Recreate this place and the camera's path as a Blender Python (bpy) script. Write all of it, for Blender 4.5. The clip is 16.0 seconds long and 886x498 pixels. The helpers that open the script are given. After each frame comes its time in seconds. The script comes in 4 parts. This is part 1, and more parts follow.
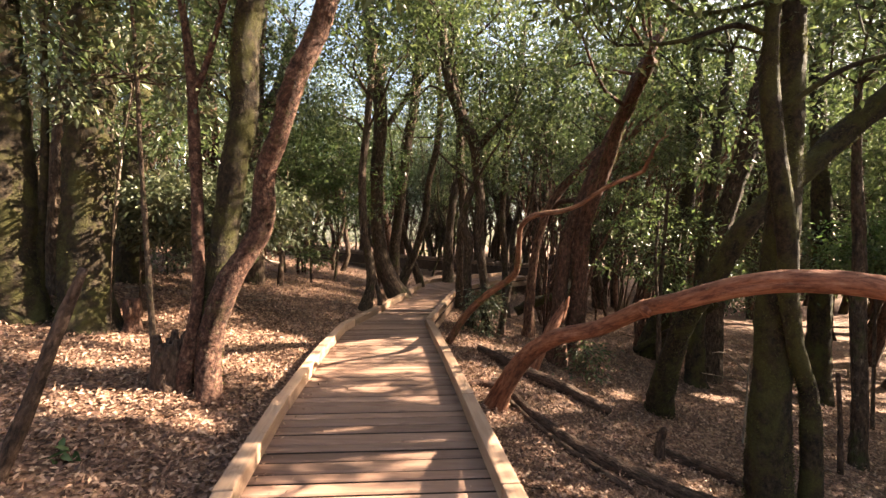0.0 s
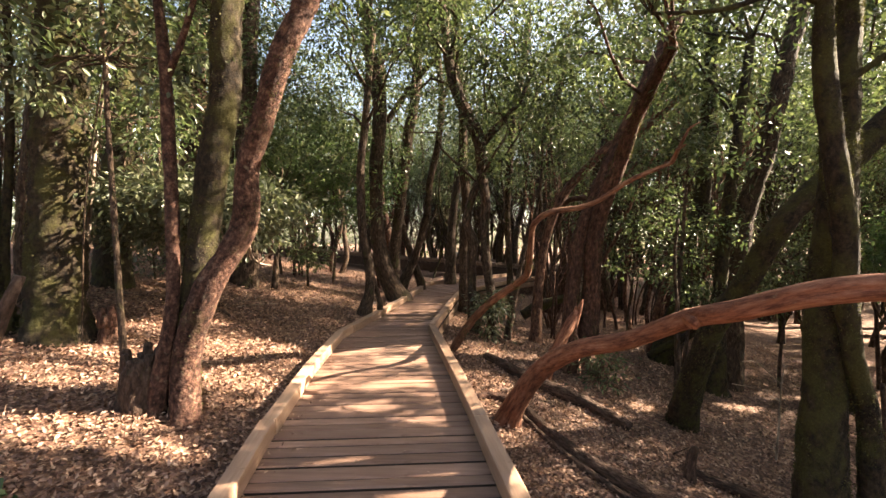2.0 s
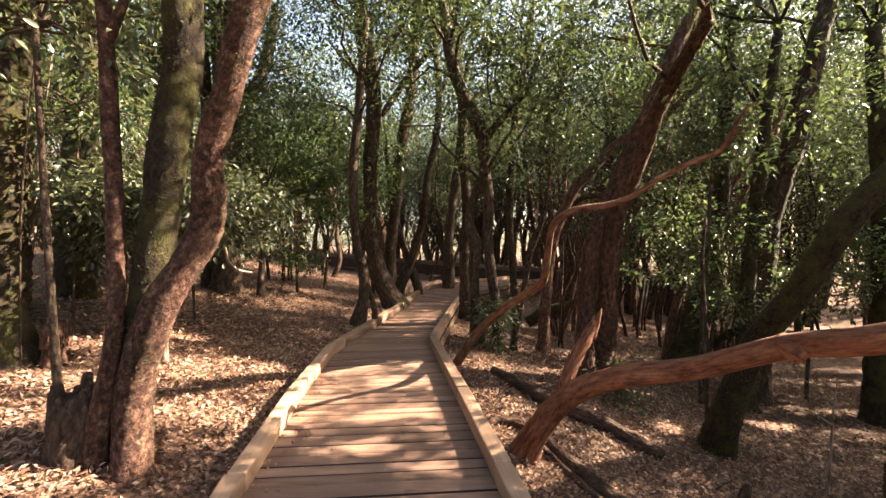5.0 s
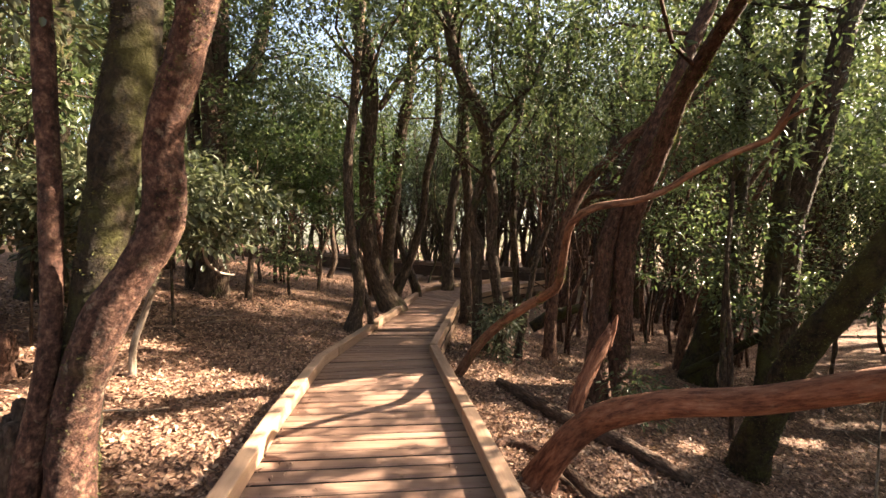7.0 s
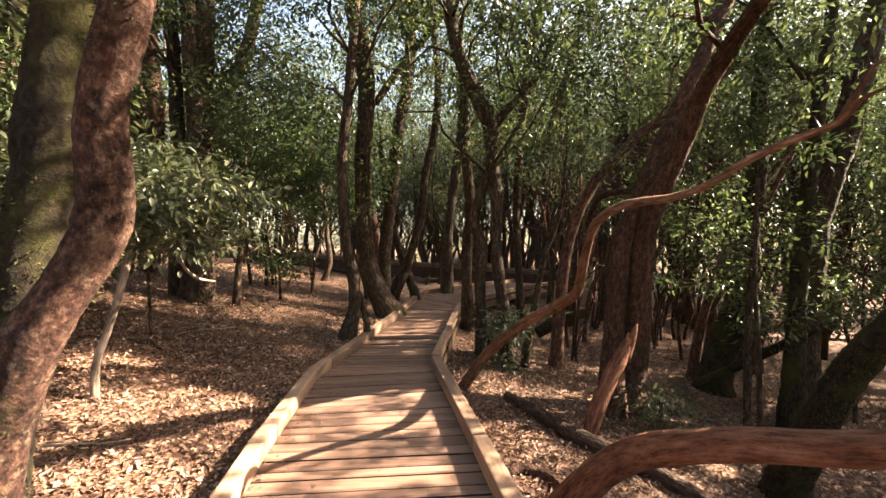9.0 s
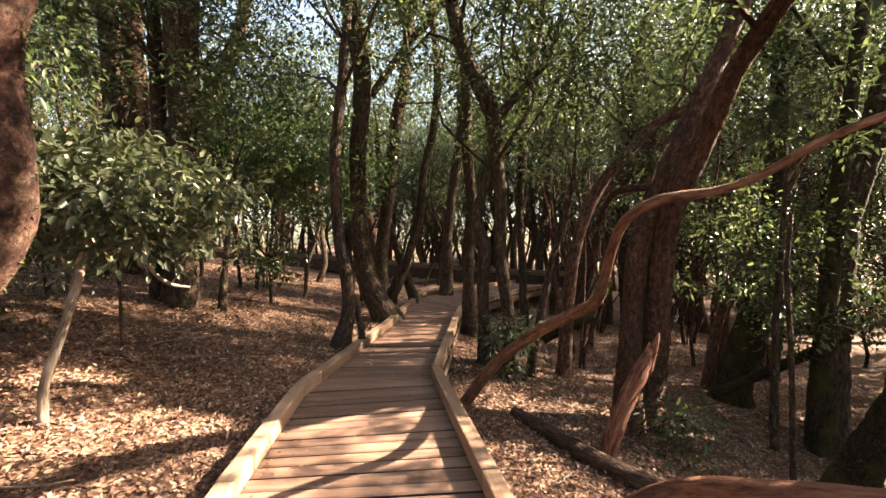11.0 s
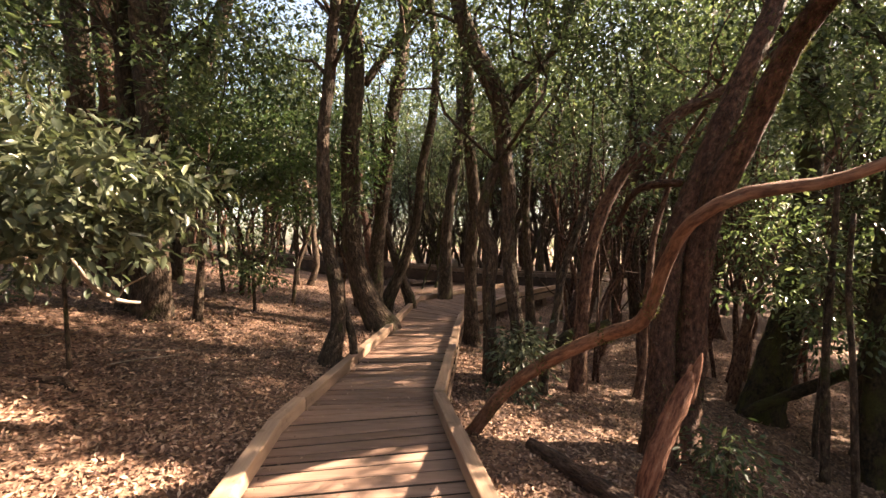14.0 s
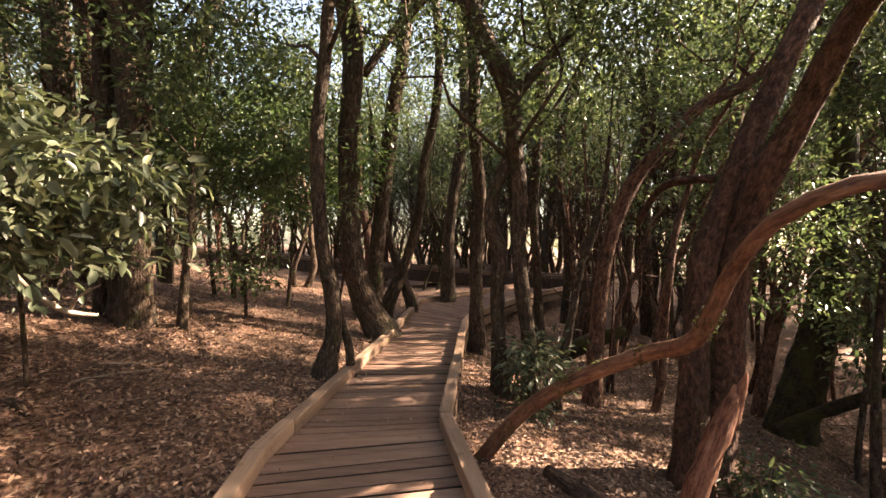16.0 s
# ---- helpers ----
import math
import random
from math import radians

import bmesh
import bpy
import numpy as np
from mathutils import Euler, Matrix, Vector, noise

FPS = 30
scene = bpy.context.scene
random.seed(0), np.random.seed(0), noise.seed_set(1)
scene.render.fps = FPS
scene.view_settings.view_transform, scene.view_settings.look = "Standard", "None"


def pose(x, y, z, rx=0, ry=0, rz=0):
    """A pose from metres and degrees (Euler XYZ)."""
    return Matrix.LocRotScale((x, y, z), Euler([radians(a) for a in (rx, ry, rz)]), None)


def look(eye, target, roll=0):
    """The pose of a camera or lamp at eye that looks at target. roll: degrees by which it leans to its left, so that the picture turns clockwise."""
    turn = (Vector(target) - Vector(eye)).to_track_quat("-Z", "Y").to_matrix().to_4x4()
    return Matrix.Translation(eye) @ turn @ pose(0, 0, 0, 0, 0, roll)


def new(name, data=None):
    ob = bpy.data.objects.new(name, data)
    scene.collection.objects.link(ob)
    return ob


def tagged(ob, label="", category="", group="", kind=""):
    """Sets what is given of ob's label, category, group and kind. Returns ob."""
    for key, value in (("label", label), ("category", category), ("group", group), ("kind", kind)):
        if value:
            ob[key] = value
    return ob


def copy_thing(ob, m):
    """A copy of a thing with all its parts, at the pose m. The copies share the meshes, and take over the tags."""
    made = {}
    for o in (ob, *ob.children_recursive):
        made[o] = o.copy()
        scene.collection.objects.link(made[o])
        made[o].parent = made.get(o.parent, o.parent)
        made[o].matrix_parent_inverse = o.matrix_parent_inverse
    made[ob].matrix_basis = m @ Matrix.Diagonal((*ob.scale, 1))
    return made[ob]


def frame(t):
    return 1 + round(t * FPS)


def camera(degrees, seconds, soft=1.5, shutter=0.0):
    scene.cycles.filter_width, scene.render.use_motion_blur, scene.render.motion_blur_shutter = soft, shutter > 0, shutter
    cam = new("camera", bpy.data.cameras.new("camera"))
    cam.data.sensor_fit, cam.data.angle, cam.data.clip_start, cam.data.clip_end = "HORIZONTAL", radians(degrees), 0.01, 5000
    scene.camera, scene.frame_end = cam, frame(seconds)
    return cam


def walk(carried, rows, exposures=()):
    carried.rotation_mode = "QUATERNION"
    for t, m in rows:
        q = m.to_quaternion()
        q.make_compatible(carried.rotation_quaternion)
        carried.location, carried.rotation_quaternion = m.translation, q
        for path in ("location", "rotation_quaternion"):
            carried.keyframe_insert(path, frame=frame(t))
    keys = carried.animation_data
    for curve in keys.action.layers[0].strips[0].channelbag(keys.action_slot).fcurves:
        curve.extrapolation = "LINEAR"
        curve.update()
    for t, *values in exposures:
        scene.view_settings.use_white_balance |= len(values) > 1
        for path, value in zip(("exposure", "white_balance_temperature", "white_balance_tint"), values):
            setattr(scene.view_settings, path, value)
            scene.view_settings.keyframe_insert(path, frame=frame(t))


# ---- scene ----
cam = camera(90.0, 16.0)
PATH = [
    (0, (0.072, 0.088, 1.344), (0.053, 1.888, 1.322), 0.7),
    (0.5, (0.054, 0.200, 1.343), (0.037, 2.000, 1.320), 0.6),
    (1, (0.043, 0.324, 1.356), (0.023, 2.124, 1.332), 0.5),
    (1.5, (0.023, 0.442, 1.350), (0.004, 2.242, 1.328), 0.4),
    (2, (0.009, 0.547, 1.338), (-0.010, 2.347, 1.320), 0.4),
    (2.5, (-0.006, 0.653, 1.330), (-0.024, 2.453, 1.312), 0.4),
    (3, (-0.041, 0.773, 1.337), (-0.056, 2.573, 1.319), 0.4),
    (3.5, (-0.067, 0.883, 1.354), (-0.079, 2.683, 1.333), 0.5),
    (4, (-0.092, 0.992, 1.357), (-0.097, 2.792, 1.342), 0.4),
    (6.5, (-0.129, 1.571, 1.367), (-0.117, 3.371, 1.355), 0.2),
    (7, (-0.162, 1.697, 1.368), (-0.146, 3.497, 1.356), 0.4),
    (7.5, (-0.193, 1.815, 1.384), (-0.174, 3.615, 1.373), 0.4),
    (8, (-0.222, 1.931, 1.391), (-0.199, 3.730, 1.377), 0.3),
    (8.5, (-0.238, 2.037, 1.386), (-0.211, 3.837, 1.373), 0.3),
    (9, (-0.234, 2.156, 1.389), (-0.203, 3.956, 1.379), 0.3),
    (11.5, (-0.283, 2.732, 1.411), (-0.243, 4.532, 1.399), 0.3),
    (12, (-0.305, 2.849, 1.423), (-0.264, 4.649, 1.410), 0.3),
    (12.5, (-0.313, 2.946, 1.434), (-0.267, 4.745, 1.424), 0.2),
    (13, (-0.326, 3.060, 1.433), (-0.271, 4.859, 1.425), 0.2),
    (13.5, (-0.324, 3.172, 1.441), (-0.266, 4.971, 1.429), 0.2),
    (14, (-0.320, 3.289, 1.454), (-0.264, 5.088, 1.439), 0.2),
    (14.5, (-0.319, 3.394, 1.458), (-0.263, 5.193, 1.445), 0.1),
    (15, (-0.323, 3.511, 1.450), (-0.270, 5.310, 1.436), 0.3),
    (15.5, (-0.336, 3.624, 1.454), (-0.283, 5.423, 1.439), 0.2),
    (16, (-0.359, 3.752, 1.475), (-0.305, 5.551, 1.459), 0.3),
]
walk(cam, [(t, look(eye, target, roll)) for t, eye, target, roll in PATH],
     exposures=[(0, 3.15, 8000, 15), (11, 3.1, 8000, 15), (16, 3.22, 8200, 19)])

# ---- light ----
SUN_EL, SUN_AZ = radians(34), radians(12)      # azimuth counted from +x towards +y
SUN_DIR = Vector((math.cos(SUN_EL) * math.cos(SUN_AZ), math.cos(SUN_EL) * math.sin(SUN_AZ), math.sin(SUN_EL)))
world = bpy.data.worlds.new("sky")
scene.world = world
world.use_nodes = True
wn = world.node_tree.nodes
sky = wn.new("ShaderNodeTexSky")
sky.sky_type, sky.sun_disc = "NISHITA", False
sky.sun_elevation, sky.sun_rotation = SUN_EL, radians(90) - SUN_AZ
sky.air_density, sky.dust_density = 1.0, 2.5
world.node_tree.links.new(sky.outputs[0], wn["Background"].inputs[0])
wn["Background"].inputs[1].default_value = 0.074
sun = new("sun", bpy.data.lights.new("sun", "SUN"))
sun.data.energy, sun.data.angle, sun.data.color = 5.0, radians(0.55), (1.0, 0.93, 0.82)
sun.matrix_world = look(SUN_DIR * 50, (0, 0, 0))


# ---- materials ----
def material(name, rough=0.8):
    m = bpy.data.materials.new(name)
    m.use_nodes = True
    b = m.node_tree.nodes["Principled BSDF"]
    b.inputs["Roughness"].default_value = rough
    return m, m.node_tree, b


def node(tree, kind, **values):
    n = tree.nodes.new(kind)
    for k, v in values.items():
        n.inputs[k.replace("_", " ")].default_value = v
    return n


def ramp(tree, source, stops):
    r = tree.nodes.new("ShaderNodeValToRGB")
    while len(r.color_ramp.elements) < len(stops):
        r.color_ramp.elements.new(0.5)
    for e, (at, c) in zip(r.color_ramp.elements, stops):
        e.position, e.color = at, (*c, 1)
    tree.links.new(source, r.inputs[0])
    return r.outputs[0]


def mixed(tree, fac, a, b, mode="MIX"):
    n = tree.nodes.new("ShaderNodeMix")
    n.data_type, n.blend_type = "RGBA", mode
    for sock, v in ((n.inputs[0], fac), (n.inputs[6], a), (n.inputs[7], b)):
        if isinstance(v, (int, float)):
            sock.default_value = v
        elif isinstance(v, tuple):
            sock.default_value = (*v, 1)
        else:
            tree.links.new(v, sock)
    return n.outputs[2]


def coords(tree, scale=(1, 1, 1), out="Object"):
    tc = tree.nodes.new("ShaderNodeTexCoord")
    mp = tree.nodes.new("ShaderNodeMapping")
    mp.inputs["Scale"].default_value = scale
    tree.links.new(tc.outputs[out], mp.inputs[0])
    return mp.outputs[0]


def grown(tree, scale=(1, 1, 1)):
    """Places on a stem counted round it and along its length, so that grain follows the bends."""
    at = tree.nodes.new("ShaderNodeAttribute")
    at.attribute_name = "grow"
    mp = tree.nodes.new("ShaderNodeMapping")
    mp.inputs["Scale"].default_value = scale
    tree.links.new(at.outputs["Vector"], mp.inputs[0])
    return mp.outputs[0]


def noise_tex(tree, vec, scale, detail=6, rough=0.6):
    n = tree.nodes.new("ShaderNodeTexNoise")
    n.inputs["Scale"].default_value, n.inputs["Detail"].default_value = scale, detail
    n.inputs["Roughness"].default_value = rough
    tree.links.new(vec, n.inputs["Vector"])
    return n.outputs["Fac"]


def bumped(tree, bsdf, height, strength, distance):
    b = tree.nodes.new("ShaderNodeBump")
    b.inputs["Strength"].default_value, b.inputs["Distance"].default_value = strength, distance
    tree.links.new(height, b.inputs["Height"])
    tree.links.new(b.outputs[0], bsdf.inputs["Normal"])


def bark_material(name, dark, mid, light, moss, moss_at, lichen=0.6, stretch=0.5, relief=0.03, pits=0.45, scale=26):
    m, t, b = material(name, 0.9)
    fine = noise_tex(t, grown(t, (1, 1, stretch)), scale, 8, 0.72)
    patch = noise_tex(t, grown(t, (1, 1, 0.7)), 4.5, 6, 0.68)
    col = ramp(t, fine, ((0.38, dark), (0.52, mid), (0.7, light)))
    tone = ramp(t, noise_tex(t, grown(t, (1, 1, 0.5)), 2.2, 4, 0.6), ((0.3, (0.62, 0.6, 0.58)), (0.7, (1.3, 1.25, 1.2))))
    col = mixed(t, 1.0, col, tone, "MULTIPLY")
    lich = ramp(t, noise_tex(t, grown(t, (1, 1, 0.8)), 17, 7, 0.75), ((0.58, (0, 0, 0)), (0.68, (lichen, lichen, lichen))))
    col = mixed(t, lich, col, (0.3, 0.25, 0.18))
    mk = ramp(t, patch, ((moss_at, (0, 0, 0)), (moss_at + 0.13, (1, 1, 1))))
    mc = ramp(t, noise_tex(t, grown(t), 70, 5, 0.75), ((0.3, (moss[0] * 0.35, moss[1] * 0.35, moss[2] * 0.3)), (0.7, moss)))
    t.links.new(mixed(t, mk, col, mc), b.inputs["Base Color"])
    plates = t.nodes.new("ShaderNodeTexVoronoi")
    plates.inputs["Scale"].default_value = 42
    t.links.new(grown(t, (1, 1, min(1, stretch * 1.5))), plates.inputs["Vector"])
    lump = mixed(t, pits, mixed(t, 0.5, fine, noise_tex(t, grown(t, (1, 1, min(1, stretch * 2))), 80, 6, 0.78)), plates.outputs["Distance"])
    bumped(t, b, lump, 1.0, relief)
    b.inputs["Specular IOR Level"].default_value = 0.25
    return m


BARK = bark_material("bark_brown", (0.018, 0.011, 0.008), (0.062, 0.041, 0.029), (0.15, 0.104, 0.073), (0.064, 0.068, 0.024), 0.56, 0.5, 0.35)
BARK_RED = bark_material("bark_red", (0.02, 0.01, 0.007), (0.074, 0.037, 0.026), (0.17, 0.095, 0.066), (0.066, 0.056, 0.022), 0.62, 0.25, 0.45, 0.022)
BARK_RUST = bark_material("bark_rust", (0.03, 0.014, 0.01), (0.12, 0.06, 0.042), (0.25, 0.15, 0.1), (0.07, 0.06, 0.025), 0.62, 0.3, 0.4, 0.02)
BARK_MOSS = bark_material("bark_moss", (0.008, 0.006, 0.004), (0.03, 0.021, 0.013), (0.075, 0.054, 0.033), (0.075, 0.068, 0.021), 0.46, 0.12, 0.7, 0.035, 0.15)
BARK_BARE = bark_material("bark_bare", (0.075, 0.027, 0.017), (0.21, 0.088, 0.054), (0.33, 0.18, 0.12), (0.085, 0.05, 0.032), 0.66, 0.22, 0.2, 0.014, 0.2, 30)
BARK_TAN = bark_material("bark_tan", (0.075, 0.034, 0.022), (0.2, 0.096, 0.06), (0.34, 0.2, 0.135), (0.085, 0.075, 0.03), 0.58, 0.3, 0.22, 0.014, 0.2, 30)
BARK_PALE = bark_material("bark_pale", (0.016, 0.007, 0.005), (0.07, 0.033, 0.024), (0.22, 0.132, 0.092), (0.085, 0.062, 0.028), 0.6, 0.5, 0.75, 0.026, 0.25)
DEAD = bark_material("dead_wood", (0.08, 0.06, 0.045), (0.25, 0.2, 0.16), (0.5, 0.44, 0.38), (0.1, 0.1, 0.05), 0.7, 0.5, 0.15, 0.01)
LOG = bark_material("log_bark", (0.018, 0.011, 0.008), (0.065, 0.039, 0.028), (0.14, 0.095, 0.072), (0.045, 0.045, 0.018), 0.6, 0.2, 0.35)


def leaf_material(name, lo, mid, hi, gloss, through_amount):
    m, t, b = material(name, gloss)
    geo = t.nodes.new("ShaderNodeNewGeometry")
    col = ramp(t, geo.outputs["Random Per Island"], ((0.0, lo), (0.55, mid), (1.0, hi)))
    t.links.new(col, b.inputs["Base Color"])
    b.inputs["Specular IOR Level"].default_value = 0.4
    tr = t.nodes.new("ShaderNodeBsdfTranslucent")
    t.links.new(mixed(t, 1.0, col, (1.05, 1.12, 0.8), "MULTIPLY"), tr.inputs[0])
    mx = t.nodes.new("ShaderNodeMixShader")
    mx.inputs[0].default_value = through_amount
    t.links.new(b.outputs[0], mx.inputs[1])
    t.links.new(tr.outputs[0], mx.inputs[2])
    t.links.new(mx.outputs[0], t.nodes["Material Output"].inputs[0])
    return m


LEAF = leaf_material("laurel_leaf", (0.032, 0.05, 0.024), (0.076, 0.102, 0.048), (0.16, 0.178, 0.095), 0.3, 0.44)
LEAF_PALE = leaf_material("pale_leaf", (0.04, 0.052, 0.03), (0.078, 0.09, 0.052), (0.155, 0.16, 0.095), 0.36, 0.3)
LEAF_FRESH = leaf_material("fresh_leaf", (0.03, 0.06, 0.022), (0.068, 0.118, 0.044), (0.14, 0.185, 0.075), 0.34, 0.42)
LITTER = leaf_material("dry_leaf", (0.065, 0.031, 0.022), (0.2, 0.108, 0.075), (0.47, 0.31, 0.22), 0.6, 0.1)

SOIL, t_, b_ = material("leaf_mould", 0.95)
cells = t_.nodes.new("ShaderNodeTexVoronoi")
cells.inputs["Scale"].default_value = 34
t_.links.new(coords(t_), cells.inputs["Vector"])
leafy = ramp(t_, cells.outputs["Color"], ((0.1, (0.04, 0.02, 0.014)), (0.5, (0.145, 0.078, 0.053)), (0.95, (0.31, 0.195, 0.135))))
broad = ramp(t_, noise_tex(t_, coords(t_), 1.3, 5, 0.65), ((0.35, (0.7, 0.66, 0.62)), (0.65, (1.15, 1.08, 1.0))))
t_.links.new(mixed(t_, 1.0, leafy, broad, "MULTIPLY"), b_.inputs["Base Color"])
bumped(t_, b_, mixed(t_, 0.5, cells.outputs["Distance"], noise_tex(t_, coords(t_), 40, 6, 0.7)), 0.8, 0.03)


def timber_material(name, dark, mid, light, along):
    m, t, b = material(name, 0.78)
    info = t.nodes.new("ShaderNodeObjectInfo")
    shift = t.nodes.new("ShaderNodeVectorMath")
    shift.operation = "SCALE"
    shift.inputs[0].default_value = (37, 19, 11)
    t.links.new(info.outputs["Random"], shift.inputs["Scale"])
    add = t.nodes.new("ShaderNodeVectorMath")
    t.links.new(coords(t, along), add.inputs[0])
    t.links.new(shift.outputs[0], add.inputs[1])
    grain = noise_tex(t, add.outputs[0], 30, 7, 0.65)
    broad = noise_tex(t, add.outputs[0], 3.0, 4, 0.6)
    col = ramp(t, grain, ((0.3, dark), (0.5, mid), (0.72, light)))
    col = mixed(t, 0.55, col, ramp(t, broad, ((0.3, dark), (0.7, light))))
    tone = ramp(t, info.outputs["Random"], ((0.0, (0.78, 0.76, 0.74)), (0.5, (1, 0.97, 0.95)), (1.0, (1.18, 1.12, 1.06))))
    col = mixed(t, 1.0, col, tone, "MULTIPLY")
    spot = ramp(t, noise_tex(t, coords(t), 7, 5, 0.7), ((0.6, (1, 1, 1)), (0.78, (0.5, 0.46, 0.42))))
    t.links.new(mixed(t, 1.0, col, spot, "MULTIPLY"), b.inputs["Base Color"])
    bumped(t, b, grain, 0.5, 0.004)
    b.inputs["Specular IOR Level"].default_value = 0.3
    return m


PLANK = timber_material("weathered_plank", (0.105, 0.057, 0.04), (0.205, 0.12, 0.087), (0.31, 0.2, 0.153), (0.1, 1, 1))
KERB = timber_material("weathered_kerb", (0.17, 0.1, 0.068), (0.3, 0.19, 0.132), (0.43, 0.3, 0.215), (1, 0.08, 1))
FRAME = timber_material("frame_timber", (0.09, 0.055, 0.038), (0.18, 0.115, 0.08), (0.27, 0.185, 0.135), (1, 0.1, 1))
DARKWOOD = timber_material("old_walk_timber", (0.02, 0.013, 0.009), (0.05, 0.031, 0.023), (0.11, 0.072, 0.055), (0.1, 1, 1))
OLDWALK = timber_material("old_walk_boards", (0.055, 0.037, 0.028), (0.13, 0.085, 0.062), (0.23, 0.16, 0.12), (0.1, 1, 1))
# painted shade: near-black timber that makes the gaps between boards look deep
GAP_SHADE = timber_material("board_gap_shade", (0.012, 0.008, 0.006), (0.03, 0.019, 0.014), (0.06, 0.04, 0.03), (0.1, 1, 1))
POST = timber_material("pale_post", (0.3, 0.23, 0.17), (0.45, 0.36, 0.28), (0.55, 0.46, 0.38), (1, 1, 0.1))


# ---- shapes ----
def to_mesh(name, verts, faces, mat, smooth=True):
    me = bpy.data.meshes.new(name)
    me.from_pydata([tuple(v[:3]) for v in verts], [], faces)
    if len(verts[0]) == 6:
        at = me.attributes.new("grow", "FLOAT_VECTOR", "POINT")
        at.data.foreach_set("vector", np.array(verts)[:, 3:].ravel())
    if smooth:
        me.polygons.foreach_set("use_smooth", [True] * len(me.polygons))
    me.materials.append(mat)
    me.update()
    return me


def hang(name, me, parent, label=""):
    ob = new(name, me)
    ob.parent = parent
    return tagged(ob, label) if label else ob


def thing(name, at, label, category, group="", kind=""):
    ob = new(name)
    ob.empty_display_size = 0.2
    ob.location = at
    return tagged(ob, label, category, group, kind)


def spline(points, step):
    """Catmull-Rom through (x, y, z, r), evenly stepped."""
    p = np.array(points, float)
    p = np.vstack([2 * p[0] - p[1], p, 2 * p[-1] - p[-2]])
    out = []
    for i in range(1, len(p) - 2):
        a, b, c, d = p[i - 1:i + 3]
        n = max(1 if step > 0.2 else 2, int(np.linalg.norm(c[:3] - b[:3]) / step))
        for k in range(n):
            u = k / n
            out.append(0.5 * (2 * b + (c - a) * u + (2 * a - 5 * b + 4 * c - d) * u * u + (3 * b - a - 3 * c + d) * u ** 3))
    out.append(p[-2])
    return np.array(out)


def tube(points, base, seed, segs=14, step=0.09, knobs=0.14, flare=0.0, fine=True, groove=0.0):
    """A crooked stem through (x, y, z, r). Each vertex also carries its place round and along the stem."""
    q = spline(points, step)
    run = np.concatenate([[0], np.cumsum(np.linalg.norm(np.diff(q[:, :3], axis=0), axis=1))])
    c, r = q[:, :3], np.maximum(q[:, 3], 0.004)
    tan = np.gradient(c, axis=0)
    tan /= np.linalg.norm(tan, axis=1)[:, None] + 1e-9
    ref = Vector((1, 0, 0)) if abs(tan[0][0]) < 0.8 else Vector((0, 1, 0))
    u = np.cross(tan[0], ref)
    verts, off = [], Vector((seed * 3.1, seed * 1.7, seed))
    for i in range(len(c)):
        u = u - tan[i] * (u @ tan[i])
        u /= np.linalg.norm(u)
        v = np.cross(tan[i], u)
        low = max(0.0, 1 - i * step / 0.35)
        for k in range(segs):
            a = 2 * math.pi * k / segs
            d = u * math.cos(a) + v * math.sin(a)
            w = Vector(c[i] + d * r[i])
            bump = noise.noise(w * 3.5 + off) * 1.0 + noise.noise(w * 11 + off) * 0.6 + (noise.noise(w * 27 + off) * 0.45 + noise.noise(w * 48 + off) * 0.35 if fine else 0)
            rr = r[i] * (1 + knobs * bump + flare * low * low * (0.55 + 0.6 * math.sin(3 * a + seed)))
            if groove:
                turn = a - 2.0 - 1.3 * noise.noise((run[i] * 1.7, seed, 0))
                turn = (turn + math.pi) % (2 * math.pi) - math.pi
                rr *= 1 + 0.07 * math.cos(2 * a + run[i]) - groove * math.exp(-(turn / 0.24) ** 2) * max(0.0, min(1.0, 0.4 + 2 * noise.noise((run[i] * 1.3, 7, seed))))
            verts.append((*(c[i] + d * rr - base), r[i] * math.cos(a) + seed * 1.37, r[i] * math.sin(a), run[i]))
    n = len(c)
    faces = [(i * segs + k, i * segs + (k + 1) % segs, (i + 1) * segs + (k + 1) % segs, (i + 1) * segs + k)
             for i in range(n - 1) for k in range(segs)]
    faces.append(tuple(range(segs - 1, -1, -1)))
    faces.append(tuple((n - 1) * segs + k for k in range(segs)))
    return verts, faces


def sun_gap(p, holes):
    """True for the places that stand between the sun and one of the open glades."""
    hit = np.zeros(len(p), bool)
    s = np.array(SUN_DIR)
    for x, y, z, r in holes:
        d = p - np.array((x, y, z))
        al = d @ s
        hit |= (al > 0.6) & (np.linalg.norm((d - al[:, None] * s) * np.array((1, 1.5, 1.25)), axis=1) < r)
    return hit


GLADES = []
rng = np.random.default_rng(7)


